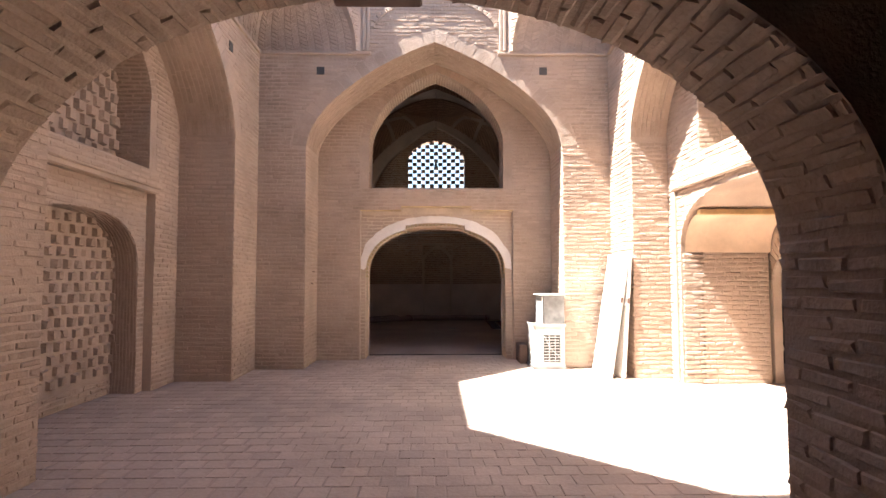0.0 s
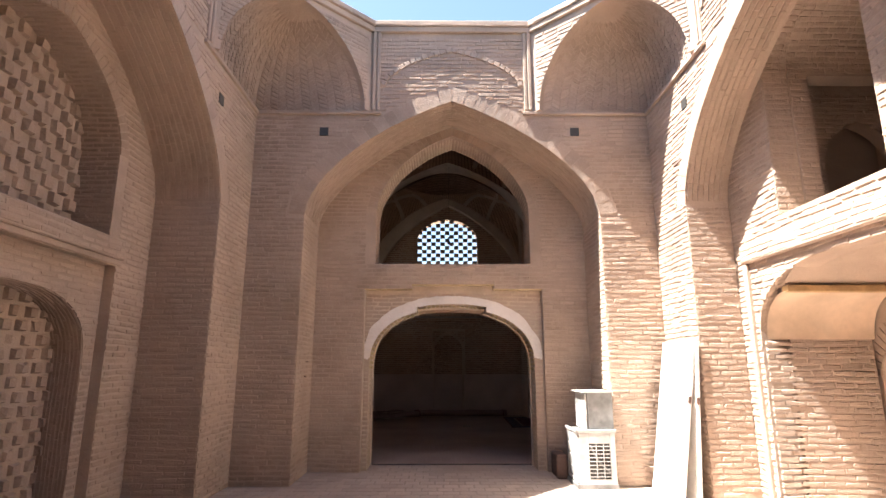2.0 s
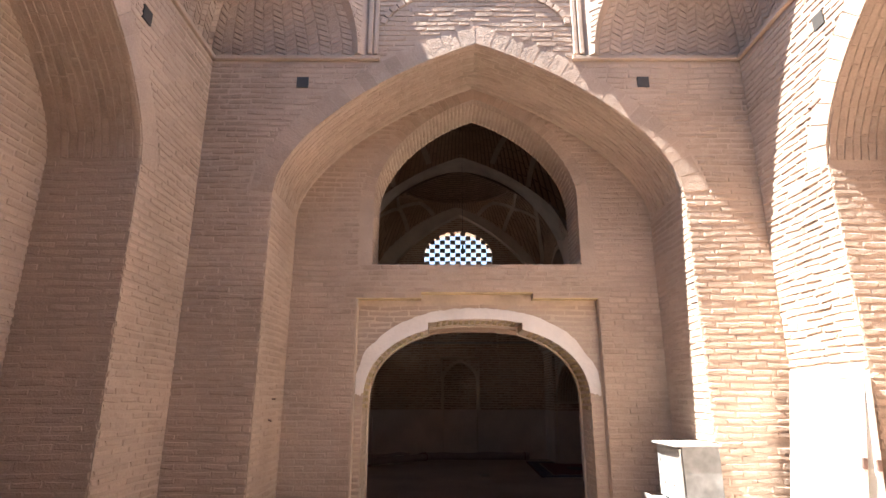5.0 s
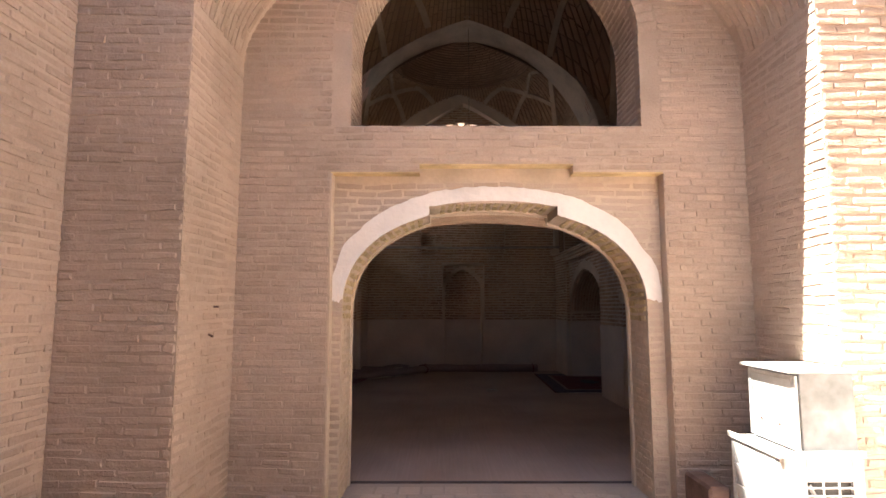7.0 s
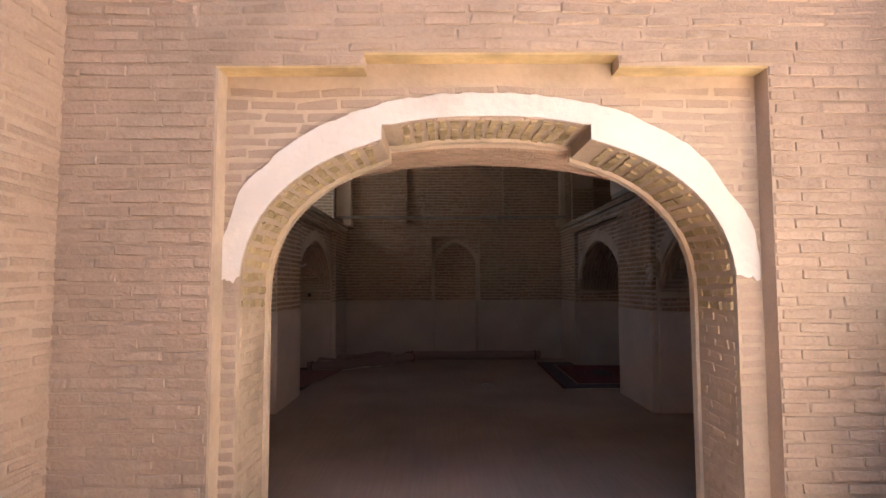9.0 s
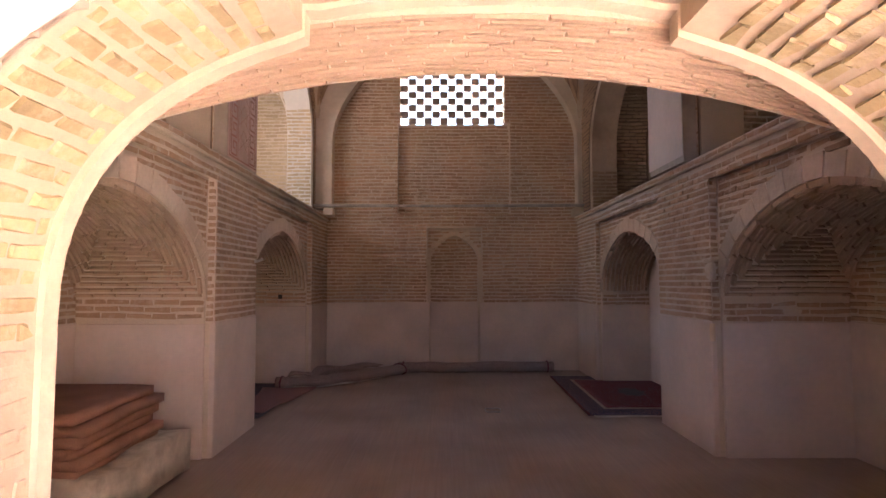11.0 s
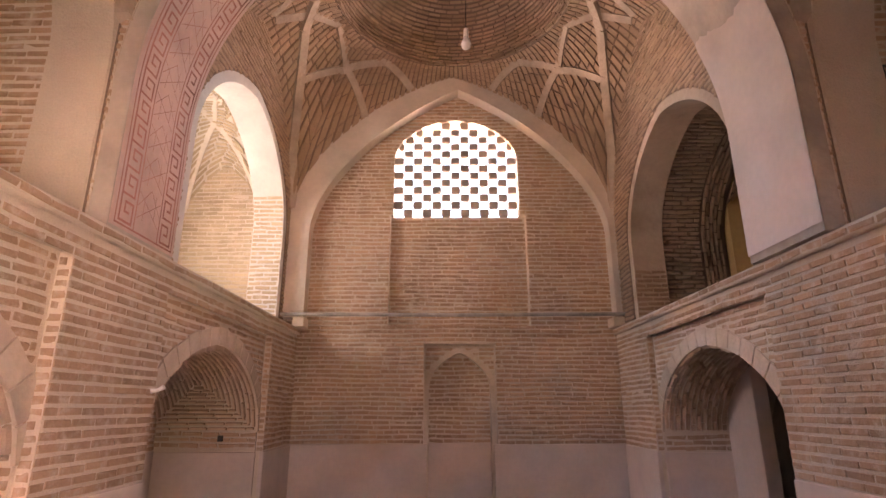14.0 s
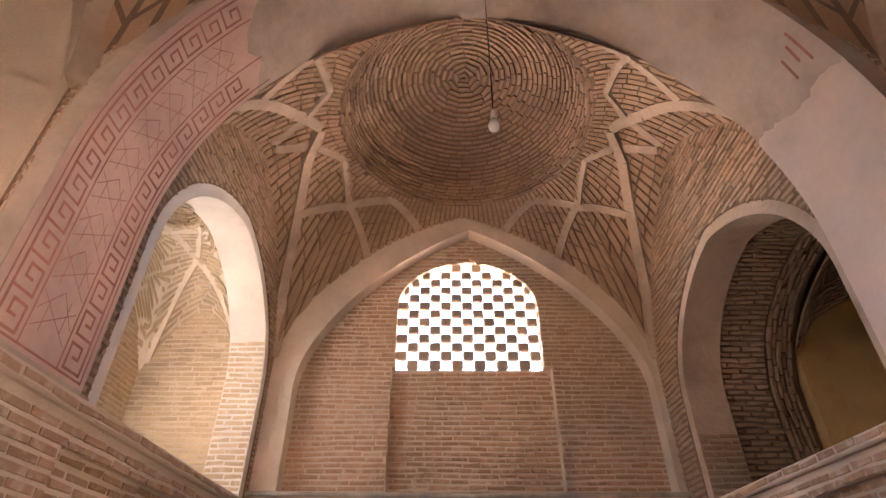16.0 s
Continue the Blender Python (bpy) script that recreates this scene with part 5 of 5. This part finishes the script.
part("glass", tube([(0.07, 15.0, z) for z in (4.73, 4.71, 4.68, 4.65, 4.62, 4.605)], [0.016, 0.022, 0.036, 0.044, 0.034, 0.012], 14), GLASS, bulb, "white glass bulb", True)

rail = thing("tie_bar", "grey iron tie bar across the hall on the ledges", "bar")
for x in (-2.60, 2.80):
    part("clamp", boxes((x - 0.03, 19.07, 3.06, x + 0.03, 19.17, 3.15), bevel=0.006), RUST, rail)
part("bar", tube([(-2.72, 19.12, 3.115), (0, 19.12, 3.10), (3.0, 19.12, 3.115)], 0.028, 10), PIPE, rail)


# ---- side chambers of the upper gallery ----
chamber_w = structure("wall_chamber_west", boxes((-4.5, 19.3, 2.93, -2.97, 19.5, 6.9)), HMORTAR, "brick end wall of the bright side chamber")
MCW = plane_frame((0, 19.3, 0), (1, 0, 0), (0, -1, 0))
field([[(-4.30, 2.93), (-2.97, 2.93), (-2.97, 5.6), (-4.30, 5.6)]], MCW, 2.93, 5.6, chamber_w, CBRICK)
MCS = plane_frame((-4.30, 0, 0), (0, 1, 0), (1, 0, 0))
# unseen opening, added to let the fill lamp into the chamber
C_WIN = [(16.3, 3.1), (18.1, 3.1), (18.1, 4.9), (16.3, 4.9)]
bm = bmesh.new()
slab(bm, [[(15.6, 2.93), (19.3, 2.93), (19.3, 6.6), (15.6, 6.6)], C_WIN], MCS, 0.2)
side_w = part("side_wall", bm, HMORTAR, chamber_w)
field([[(15.6, 2.93), (19.3, 2.93), (19.3, 5.5), (15.6, 5.5)], C_WIN], MCS, 2.93, 5.5, side_w, CBRICK)
vault("ceiling_chamber_west", -4.30, -2.93, 16.1, 19.31, (5.85, 5.55, 5.75, 5.5, 4.42), 0.38, 6.12, 6.5, "small ribbed vault of the side chamber", True, CBRICK, 22, CHPL)
# the end wall's orange glow is in its colour, not from a lamp
chamber_e = structure("wall_chamber_east", boxes((3.96, 18.5, 2.93, 6.0, 18.8, 6.9)), WARMPL, "plastered end wall of the side chamber, coloured ochre for warm light")
vault("ceiling_chamber_east", 3.94, 5.98, 15.5, 18.67, (5.2, 5.2, 5.3, 5.2, 4.2), 0.5, 5.6, 5.9, "small brick vault of the side chamber", False, VBRICK, 24)

# ---- painted panel on the transverse arch ----
f_t, len_t = along(MT, ta)


def stroke(bm, pts, width):
    """A painted line on the soffit through (depth, length) places."""
    for (a0, b0), (a1, b1) in zip(pts, pts[1:]):
        d = Vector((a1 - a0, b1 - b0))
        n = max(1, int(d.length / 0.12))
        k = Vector((-d.y, d.x)).normalized() * width / 2
        e = d.normalized() * width / 2
        rows = []
        for i in range(n + 1):
            c = Vector((a0, b0)) + d * i / n + (e if i == n else -e if i == 0 else Vector((0, 0)))
            rows.append([bm.verts.new([float(q[0]) for q in f_t(np.array([p.x]), np.array([p.y]), np.array([0.0075]))]) for p in (c - k, c + k)])
        for r0, r1 in zip(rows, rows[1:]):
            bm.faces.new((r0[0], r0[1], r1[1], r1[0]))


# newer plaster on the east leg of the arch, with a ragged upper edge
bm = bmesh.new()
grid = []
for i in range(25):
    u = -0.004 + 0.909 * i / 24
    top = len_t - 1.93 - 0.16 * u + 0.10 * noise.noise(Vector((u * 3.2, 2.0, 0))) + 0.05 * noise.noise(Vector((u * 13, 5.0, 0)))
    grid.append([bm.verts.new([float(q[0]) for q in f_t(np.array([u]), np.array([top + (len_t - 0.02 - top) * j / 26]), np.array([0.0 if j == 0 else 0.012]))]) for j in range(27)])
for g0, g1 in zip(grid, grid[1:]):
    for j in range(26):
        bm.faces.new((g0[j], g0[j + 1], g1[j + 1], g1[j]))
part("plaster_repair", bm, PLASTER, wall_t, "newer pale plaster with a ragged upper edge", True)
bm = bmesh.new()
for u, v, ln in ((0.10, 2.36, 0.26), (0.17, 2.30, 0.13), (0.27, 2.27, 0.16)):
    stroke(bm, [(u, len_t - v), (u + 0.02, len_t - v + ln)], 0.022)
part("paint_remnant", bm, PAINTRED, wall_t, "faded red strokes left of an old painted band")
PANEL_TOP = 3.0
bm = bmesh.new()
rows = []
for i in range(25):
    row = []
    for k in range(13):
        u = 0.004 + 0.892 * k / 12
        top = PANEL_TOP + 0.16 * noise.noise(Vector((u * 3.1, 0.4, 0))) + 0.06 * noise.noise(Vector((u * 11, 2.4, 0))) - 0.25 * u
        row.append(bm.verts.new([float(q[0]) for q in f_t(np.array([u]), np.array([0.02 + (top - 0.02) * i / 24]), np.array([0.005]))]))
    rows.append(row)
for a, b in zip(rows, rows[1:]):
    for k in range(12):
        bm.faces.new((a[k], a[k + 1], b[k + 1], b[k]))
panel_p = part("painted_panel", bm, PINKPL, wall_t, "pink plaster panel painted with red meander borders")
UNIT = 0.20
KEY = [(0, 0), (0, 1), (0.72, 1), (0.72, 0.36), (0.36, 0.36), (0.36, 0.68)]
for u0, u1, flip in ((0.10, 0.25, 1), (0.66, 0.81, -1)):
    for i in range(int(PANEL_TOP / UNIT) - (1 if flip > 0 else 2)):
        bm = bmesh.new()
        v0 = 0.08 + i * UNIT
        at = lambda p: ((u0 if flip > 0 else u1) + flip * p[1] * (u1 - u0), v0 + p[0] * UNIT)
        stroke(bm, [at(p) for p in KEY], 0.018)
        stroke(bm, [at((0, 0)), at((1, 0))], 0.018)
        part("meander", bm, PAINTRED, panel_p)
    for u in (u0 - 0.04, u1 + 0.04):
        bm = bmesh.new()
        stroke(bm, [(u, 0.06), (u, PANEL_TOP - 0.1)], 0.012)
        part("border_line", bm, PAINTRED, panel_p)
bm = bmesh.new()
stroke(bm, [(0.06, 0.05), (0.85, 0.05)], 0.014)
part("border_line", bm, PAINTRED, panel_p)
bm = bmesh.new()
for i in range(9):
    v = 0.16 + i * 0.28
    for a, b in (((0.31, v), (0.60, v + 0.20)), ((0.60, v), (0.31, v + 0.20)), ((0.31, v + 0.10), (0.455, v + 0.26)), ((0.60, v + 0.10), (0.455, v + 0.26)), ((0.38, v), (0.38, v + 0.18)), ((0.53, v + 0.05), (0.53, v + 0.24))):
        stroke(bm, [a, b], 0.005)
part("star_lines", bm, PAINTRED, panel_p)

# barrel over the east gallery and the arch of the corridor beside it
MGV = plane_frame((3.862, 6.1, 0), (0, -1, 0), (-1, 0, 0))
gv = arch(-0.28, 0.74, 4.88, 0.62)
bm = bmesh.new()
slab(bm, [[(-1.25, 4.86), (-1.02, 4.86)] + gv + [(0.46, 4.86), (1.25, 4.86), (1.25, 6.45), (-1.25, 6.45)]], MGV, 1.73)
gallery_vault = part("gallery_vault", bm, MORTAR, wall_eb, "brick barrel vault over the upper gallery")
soffit(gv, MGV, 1.73, gallery_vault)
bm = bmesh.new()
slab(bm, [[(4.09, 3.14)] + arch_opening(4.95, 0.46, 3.14, 3.95, 0.55, 0.2) + [(5.59, 3.14), (5.59, 6.4), (4.09, 6.4)]], plane_frame((0, 7.56, 0), (1, 0, 0), (0, -1, 0)), 0.2)
corridor_arch = part("gallery_arch", bm, MORTAR, wall_eb, "plain brick arch inside the gallery")
field([[(4.09, 3.14)] + arch_opening(4.95, 0.46, 3.14, 3.95, 0.55, 0.2) + [(5.59, 3.14), (5.59, 4.86), (4.09, 4.86)]], plane_frame((0, 7.56, 0), (1, 0, 0), (0, -1, 0)), 3.14, 4.86, corridor_arch)

# dark strip drawn for the shadow line at the doorway step, pier details
sill = structure("threshold", boxes((-1.26, 10.70, -0.02, 1.36, 10.73, 0.010), bevel=0.004), JUNK, "thin dark strip across the doorway for the threshold's shadow line", "threshold")
corbel = bmesh.new()
box(corbel, -14.36, 1.68, -0.02, -14.24, 1.86, 0.04, 0.02, MHR)
box(corbel, -14.38, 1.86, -0.02, -14.20, 1.90, 0.06, 0.01, MHR)
bmesh.ops.subdivide_edges(corbel, edges=corbel.edges, cuts=3, use_grid_fill=True)
for v in corbel.verts:
    v.co += Vector((1, 1, 1)) * 0.03 * noise.noise(v.co * 11)
part("corbel", corbel, HMORTAR, wall_hr, "broken gypsum corbel")
scar = bmesh.new()
box(scar, -14.34, 1.10, 0.0, -14.26, 1.27, 0.022, 0.004, MHR)
part("patch", scar, CLAYPL, wall_hr, "brown patch in the dado")
hook = thing("wall_hook", "small pale hook fixed to the brick pier", "hook")
part("hook", tube([(HL, 15.42, 1.92), (HL + 0.05, 15.42, 1.925), (HL + 0.10, 15.42, 1.95)], [0.02, 0.014, 0.018], 8), WHITE, hook)
outlet = thing("wall_outlet", "small dark electrical outlet on the recess wall", "outlet")
part("plate", boxes((-2.86, 18.170, 1.40, -2.80, 18.200, 1.47), bevel=0.004), DARK, outlet)

# ---- carpets and cloth in the hall ----


def sheet(name, pts, mat_, parent, thick=0.012, wave=0.006, n=14):
    """A soft flat cloth over four corners, with gentle waves."""
    bm = bmesh.new()
    a, b, c, d = [Vector(p) for p in pts]
    grid = []
    for i in range(n + 1):
        row = []
        for j in range(n + 1):
            s, t = i / n, j / n
            p = a.lerp(b, s).lerp(d.lerp(c, s), t)
            p.z += wave * (1 + noise.noise(p * 2.3)) + thick
            row.append(bm.verts.new(p))
        grid.append(row)
    top = [bm.faces.new((grid[i][j], grid[i + 1][j], grid[i + 1][j + 1], grid[i][j + 1])) for i in range(n) for j in range(n)]
    ext = bmesh.ops.extrude_face_region(bm, geom=top)
    for v in ext["geom"]:
        if isinstance(v, bmesh.types.BMVert):
            v.co.z -= thick
    return part(name, bm, mat_, parent, smooth=True)


red = thing("red_carpet", "worn red Persian carpet with dark blue border on the floor", "carpet")
sheet("border", [(1.71, 15.90, 0), (3.66, 15.86, 0), (3.70, 18.62, 0), (1.82, 18.74, 0)], CARPET_BLUE, red)
sheet("inner_band", [(2.00, 16.22, 0.004), (3.44, 16.20, 0.004), (3.46, 18.28, 0.004), (2.06, 18.36, 0.004)], CARPET_BACK, red)
sheet("field", [(2.05, 16.28, 0.008), (3.39, 16.26, 0.008), (3.41, 18.22, 0.008), (2.11, 18.30, 0.008)], CARPET_RED, red)
for k in range(2):
    y = (15.86, 18.74)[k]
    sheet("fringe", [(1.78, y - 0.03, 0), (3.60, y - 0.03, 0), (3.60, y + 0.03, 0), (1.78, y + 0.03, 0)], FRINGE, red, 0.008)
med = [(2.72 + 0.17 * math.cos(a) * (1 + 0.16 * math.cos(8 * a)), 17.25 + 0.26 * math.sin(a) * (1 + 0.16 * math.cos(8 * a))) for a in [2 * math.pi * i / 48 for i in range(48)]]
bm = bmesh.new()
slab(bm, [med], pose(0, 0, 0.037), 0.012)
part("medallion", bm, CARPET_GREY, red)
for k in range(2):
    x0, x1 = ((1.71, 1.74), (3.63, 3.67))[k]
    sheet("edge_binding", [(x0 + 0.02 * k, 15.90, 0.004), (x1 + 0.02 * k, 15.90, 0.004), (x1 + 0.08, 18.72, 0.004), (x0 + 0.08, 18.72, 0.004)], CARPET_EDGE, red)


def roll(name, pts, rad, flat_k, mat_, label):
    t = thing(name, label, "carpet")
    bm = bmesh.new()
    P = [Vector(p) for p in pts]
    rings = []
    n = 20
    N = 28
    for i in range(N + 1):
        x = i / N * (len(P) - 1)
        k = min(int(x), len(P) - 2)
        p = P[k].lerp(P[k + 1], x - k)
        d = (P[min(k + 1, len(P) - 1)] - P[k]).normalized()
        side = Vector((d.y, -d.x, 0))
        ring = []
        for j in range(n):
            a = 2 * math.pi * j / n
            r = rad * (1 + 0.13 * noise.noise(p * 3 + Vector((math.cos(a), math.sin(a), 0)) * 0.8))
            ring.append(bm.verts.new(p + side * r * math.cos(a) * (1 + flat_k) + Vector((0, 0, r * (1 + math.sin(a)) * (1 - flat_k * 0.5)))))
        rings.append(ring)
    for a, b in zip(rings, rings[1:]):
        for j in range(n):
            bm.faces.new((a[j], a[(j + 1) % n], b[(j + 1) % n], b[j]))
    bm.faces.new(rings[0])
    bm.faces.new(rings[-1])
    body = part("body", bm, mat_, t, smooth=True)
    for end, q in ((P[0], P[1]), (P[-1], P[-2])):
        d = (q - end).normalized()
        c = end + Vector((0, 0, rad * (1 - flat_k * 0.5)))
        side = Vector((d.y, -d.x, 0))
        sp = [c + d * 0.0 - d * 0.004 + side * (0.9 - 0.055 * k) * rad * math.cos(k * 0.7) * (1 + flat_k) + Vector((0, 0, (0.9 - 0.055 * k) * rad * math.sin(k * 0.7))) for k in range(15)]
        part("rolled_end", tube(sp, 0.009, 5), CARPET_RED, body)
    for x in (0.035, 0.965):
        k = min(int(x * (len(P) - 1)), len(P) - 2)
        p = P[k].lerp(P[k + 1], x * (len(P) - 1) - k)
        d = (P[k + 1] - P[k]).normalized()
        side = Vector((d.y, -d.x, 0))
        pts2 = [p + side * rad * 1.10 * math.cos(a) * (1 + flat_k) + Vector((0, 0, rad * (1 + 1.05 * math.sin(a)) * (1 - flat_k * 0.5) + 0.004)) for a in [2 * math.pi * j / 24 for j in range(25)]]
        part("edge_band", tube(pts2, 0.012, 6), CARPET_RED, body)
    return t


r1 = roll("rolled_carpet", [(-0.92, 19.27, 0.0), (0.4, 19.25, 0.0), (1.96, 19.27, 0.0)], 0.10, 0.1, CARPET_BACK, "rolled carpet with faded pink back lying along the rear wall")
r2 = roll("rolled_carpet", [(-2.72, 17.72, 0.0), (-2.2, 17.78, 0.0), (-1.62, 18.24, 0.0), (-1.2, 18.72, 0.0), (-0.84, 19.12, 0.0)], 0.115, 0.45, CARPET_BACK, "half-rolled crumpled carpet slumped across the floor")
sheet("loose_edge", [(-2.62, 17.56, 0), (-2.25, 17.57, 0), (-2.2, 17.75, 0.08), (-2.6, 17.72, 0.1)], FRINGE, r2, 0.015, 0.02)
sheet("loose_edge", [(-2.27, 17.57, 0), (-1.58, 18.05, 0), (-1.60, 18.26, 0.1), (-2.22, 17.78, 0.08)], FRINGE, r2, 0.015, 0.02)
sheet("loose_edge", [(-1.60, 18.04, 0), (-0.90, 18.94, 0), (-0.98, 19.10, 0.1), (-1.66, 18.24, 0.1)], FRINGE, r2, 0.015, 0.02)
r3 = roll("rolled_carpet", [(-2.5, 18.75, 0.0), (-2.0, 18.9, 0.0), (-1.5, 19.02, 0.0), (-1.0, 19.2, 0.0)], 0.085, 0.6, CARPET_BACK, "slack carpet roll lying behind another")
sheet("slack_fold", [(-2.6, 17.85, 0.05), (-1.25, 18.75, 0.08), (-1.2, 19.2, 0.06), (-2.5, 19.1, 0.05)], CARPET_BACK, r3, 0.02, 0.09, 22)
grey = thing("grey_rug", "dark grey rug spread in the side recess", "rug")
sheet("rug_body", [(-3.6, 15.7, 0), (-2.35, 15.75, 0), (-2.3, 18.0, 0), (-3.6, 18.1, 0)], CARPET_GREY, grey, 0.012, 0.015)
pink = thing("pink_rug", "crumpled dusty pink rug lying over another rug", "rug")
sheet("rug_body", [(-2.62, 15.95, 0.02), (-2.38, 16.0, 0.0), (-2.06, 17.55, 0.0), (-2.85, 17.45, 0.02)], CARPET_PINK, pink, 0.02, 0.03)

stack = thing("folded_blankets", "stack of folded brown blankets on a pale sack in the recess", "blankets")
sheet("sack", [(-3.5, 12.6, 0), (-2.35, 12.6, 0), (-2.3, 13.85, 0), (-3.5, 13.9, 0)], FRINGE, stack, 0.34, 0.05, 10)
for i in range(6):
    z = 0.36 + i * 0.075
    o = 0.035 * math.sin(i * 2.1)
    sheet("blanket", [(-3.45, 12.7 + o, z), (-2.50 + o, 12.66, z - 0.01), (-2.52 + o, 13.72 + o, z), (-3.45, 13.75, z)], BLANKET, stack, 0.066, 0.012, 10)

loop = thing("cable_loop", "small loop of pale cable lying on the floor", "cable")
part("cable", tube([(0.55 + 0.10 * math.cos(a), 16.20 + 0.13 * math.sin(1.0 * a) + 0.03 * math.sin(3 * a), 0.012) for a in [2 * math.pi * i / 30 for i in range(29)]], 0.007, 6), PIPE, loop)


def bundle(at, size, turn, label):
    t = bmesh.new()
    bmesh.ops.create_icosphere(t, subdivisions=3, radius=1.0)
    for v in t.verts:
        k = 1 + 0.28 * noise.noise(v.co * 1.7 + Vector(at)) + 0.10 * noise.noise(v.co * 5 + Vector(at))
        v.co = Vector((v.co.x * size[0] * k, v.co.y * size[1] * k, max(-0.86, v.co.z) * size[2] * k))
    low = min(v.co.z for v in t.verts)
    for v in t.verts:
        v.co.z -= low
    ob = part("cloth_sack", t, JUNK, None, "", True)
    ob.matrix_world = pose(*at, 0, 0, turn)
    tagged(ob, label, "sack", "clutter in the passage")


for i, (x, y, a, b, c) in enumerate(((6.1, 7.4, 0.42, 0.30, 0.16), (6.6, 8.1, 0.50, 0.35, 0.26), (6.6, 6.7, 0.35, 0.40, 0.14), (7.3, 7.3, 0.45, 0.45, 0.34), (7.0, 8.9, 0.5, 0.4, 0.45), (7.8, 8.4, 0.5, 0.4, 0.5), (5.9, 8.6, 0.35, 0.3, 0.2),
                                      (7.9, 7.4, 0.42, 0.5, 0.85), (7.8, 6.3, 0.45, 0.5, 0.7), (7.5, 9.2, 0.5, 0.4, 0.95), (6.4, 9.2, 0.45, 0.4, 0.7), (7.9, 5.2, 0.45, 0.5, 0.6), (6.9, 5.7, 0.4, 0.4, 0.3), (5.6, 9.3, 0.4, 0.3, 0.55))):
    bundle((x, y, 0), (a, b, c), 37 * i, "dusty dark cloth sack dumped on the passage floor")

# ---- paving of the court: the pieces nearest the walk, then the rest ----
floor_c = structure("floor_court", boxes((-4.5, 0.9, -0.2, 4.9, 10.72, -0.006)), SAND, "dusty courtyard floor of square brick pavers", "floor")
sizes = []
for k in range(5):
    w, d = 0.196 * (1 + 0.02 * math.sin(k * 2.3)), 0.194
    vs = []
    j = [rng.normal(0, 0.0022, 2) for _ in range(4)]
    for z, ins in ((-0.02, 0.0), (-0.002, 0.0), (0.001, 0.006)):
        for (sx, sy), (jx, jy) in zip(((-1, -1), (1, -1), (1, 1), (-1, 1)), j):
            vs.append((sx * (w / 2 - ins) + jx, sy * (d / 2 - ins) + jy, z + 0.0006 * sx * (k - 2)))
    fs = [(8, 9, 10, 11)] + [(a, (a + 1) % 4, 4 + (a + 1) % 4, 4 + a) for a in range(4)] + [(4 + a, 4 + (a + 1) % 4, 8 + (a + 1) % 4, 8 + a) for a in range(4)]
    me = bpy.data.meshes.new("paver")
    me.from_pydata(vs, [], fs)
    me.materials.append(PAVER)
    sizes.append(me)
made = 0
rest = []
for r in range(49):
    y = 1.0 + 0.2 * (r + 0.5)
    ox = 0.1 * (r % 2) + rng.uniform(-0.02, 0.02)
    for c in range(-22, 25):
        x = ox + 0.205 * c + rng.normal(0, 0.002)
        if not (-4.3 < x < 4.75) or (abs(x) > 3.55 and not 4.6 < y < 7.4) or (y > 9.05 and abs(x) > 2.1) or (y > 10.1 and abs(x - 0.05) > 1.22) or (y < 3.0 and abs(x) > 2.8) or y > 10.62:
            continue
        if 2.4 < y < 6.6 and -1.35 < x < 1.45 and made < 300:
            ob = new("paver", sizes[int(rng.integers(0, 5))])
            ob.parent = floor_c
            ob.location = (x, y, rng.normal(0, 0.0012))
            ob.rotation_euler = (0, 0, rng.normal(0, 0.012))
            made += 1
        else:
            rest.append((x - 0.097, x + 0.097, y - 0.096, y + 0.096))
me = brick_mesh("pavers_far", np.array(rest), lambda u, v, h: (u, v, h - 0.004), 0.004, 0.0025, 0.02, 0.006)
stuff("pavers_far", me, PAVERI, floor_c)

# stubs of wood and rusty nails left in the walls
for nm, at, d, lab in (("wall_nail", (-2.155, 9.62, 1.62), (0.05, 0, 0.0), "short rusty nail in the shaded brick jamb"), ("wall_nail", (-2.155, 9.55, 1.42), (0.045, 0, -0.02), "short rusty nail in the shaded brick jamb"), ("wall_peg", (2.92, 7.93, 4.15), (-0.10, 0, -0.10), "wooden peg sticking out of the wall")):
    t = thing(nm, lab, "nail" if nm == "wall_nail" else "peg")
    p = Vector(at)
    part("shank", tube([p, p + Vector(d)], 0.008 if nm == "wall_nail" else 0.018, 6), RUST, t)
litter = thing("paper_scrap", "small pale scraps of paper on the courtyard paving", "litter")
for i in range(3):
    x, y = -3.05 + 0.07 * i, 6.3 + 0.09 * math.sin(i * 2.0)
    sheet("scrap", [(x, y, 0), (x + 0.05, y + 0.01, 0.01), (x + 0.06, y + 0.045, 0.0), (x + 0.01, y + 0.04, 0.006)], WHITE, litter, 0.002, 0.004, 3)
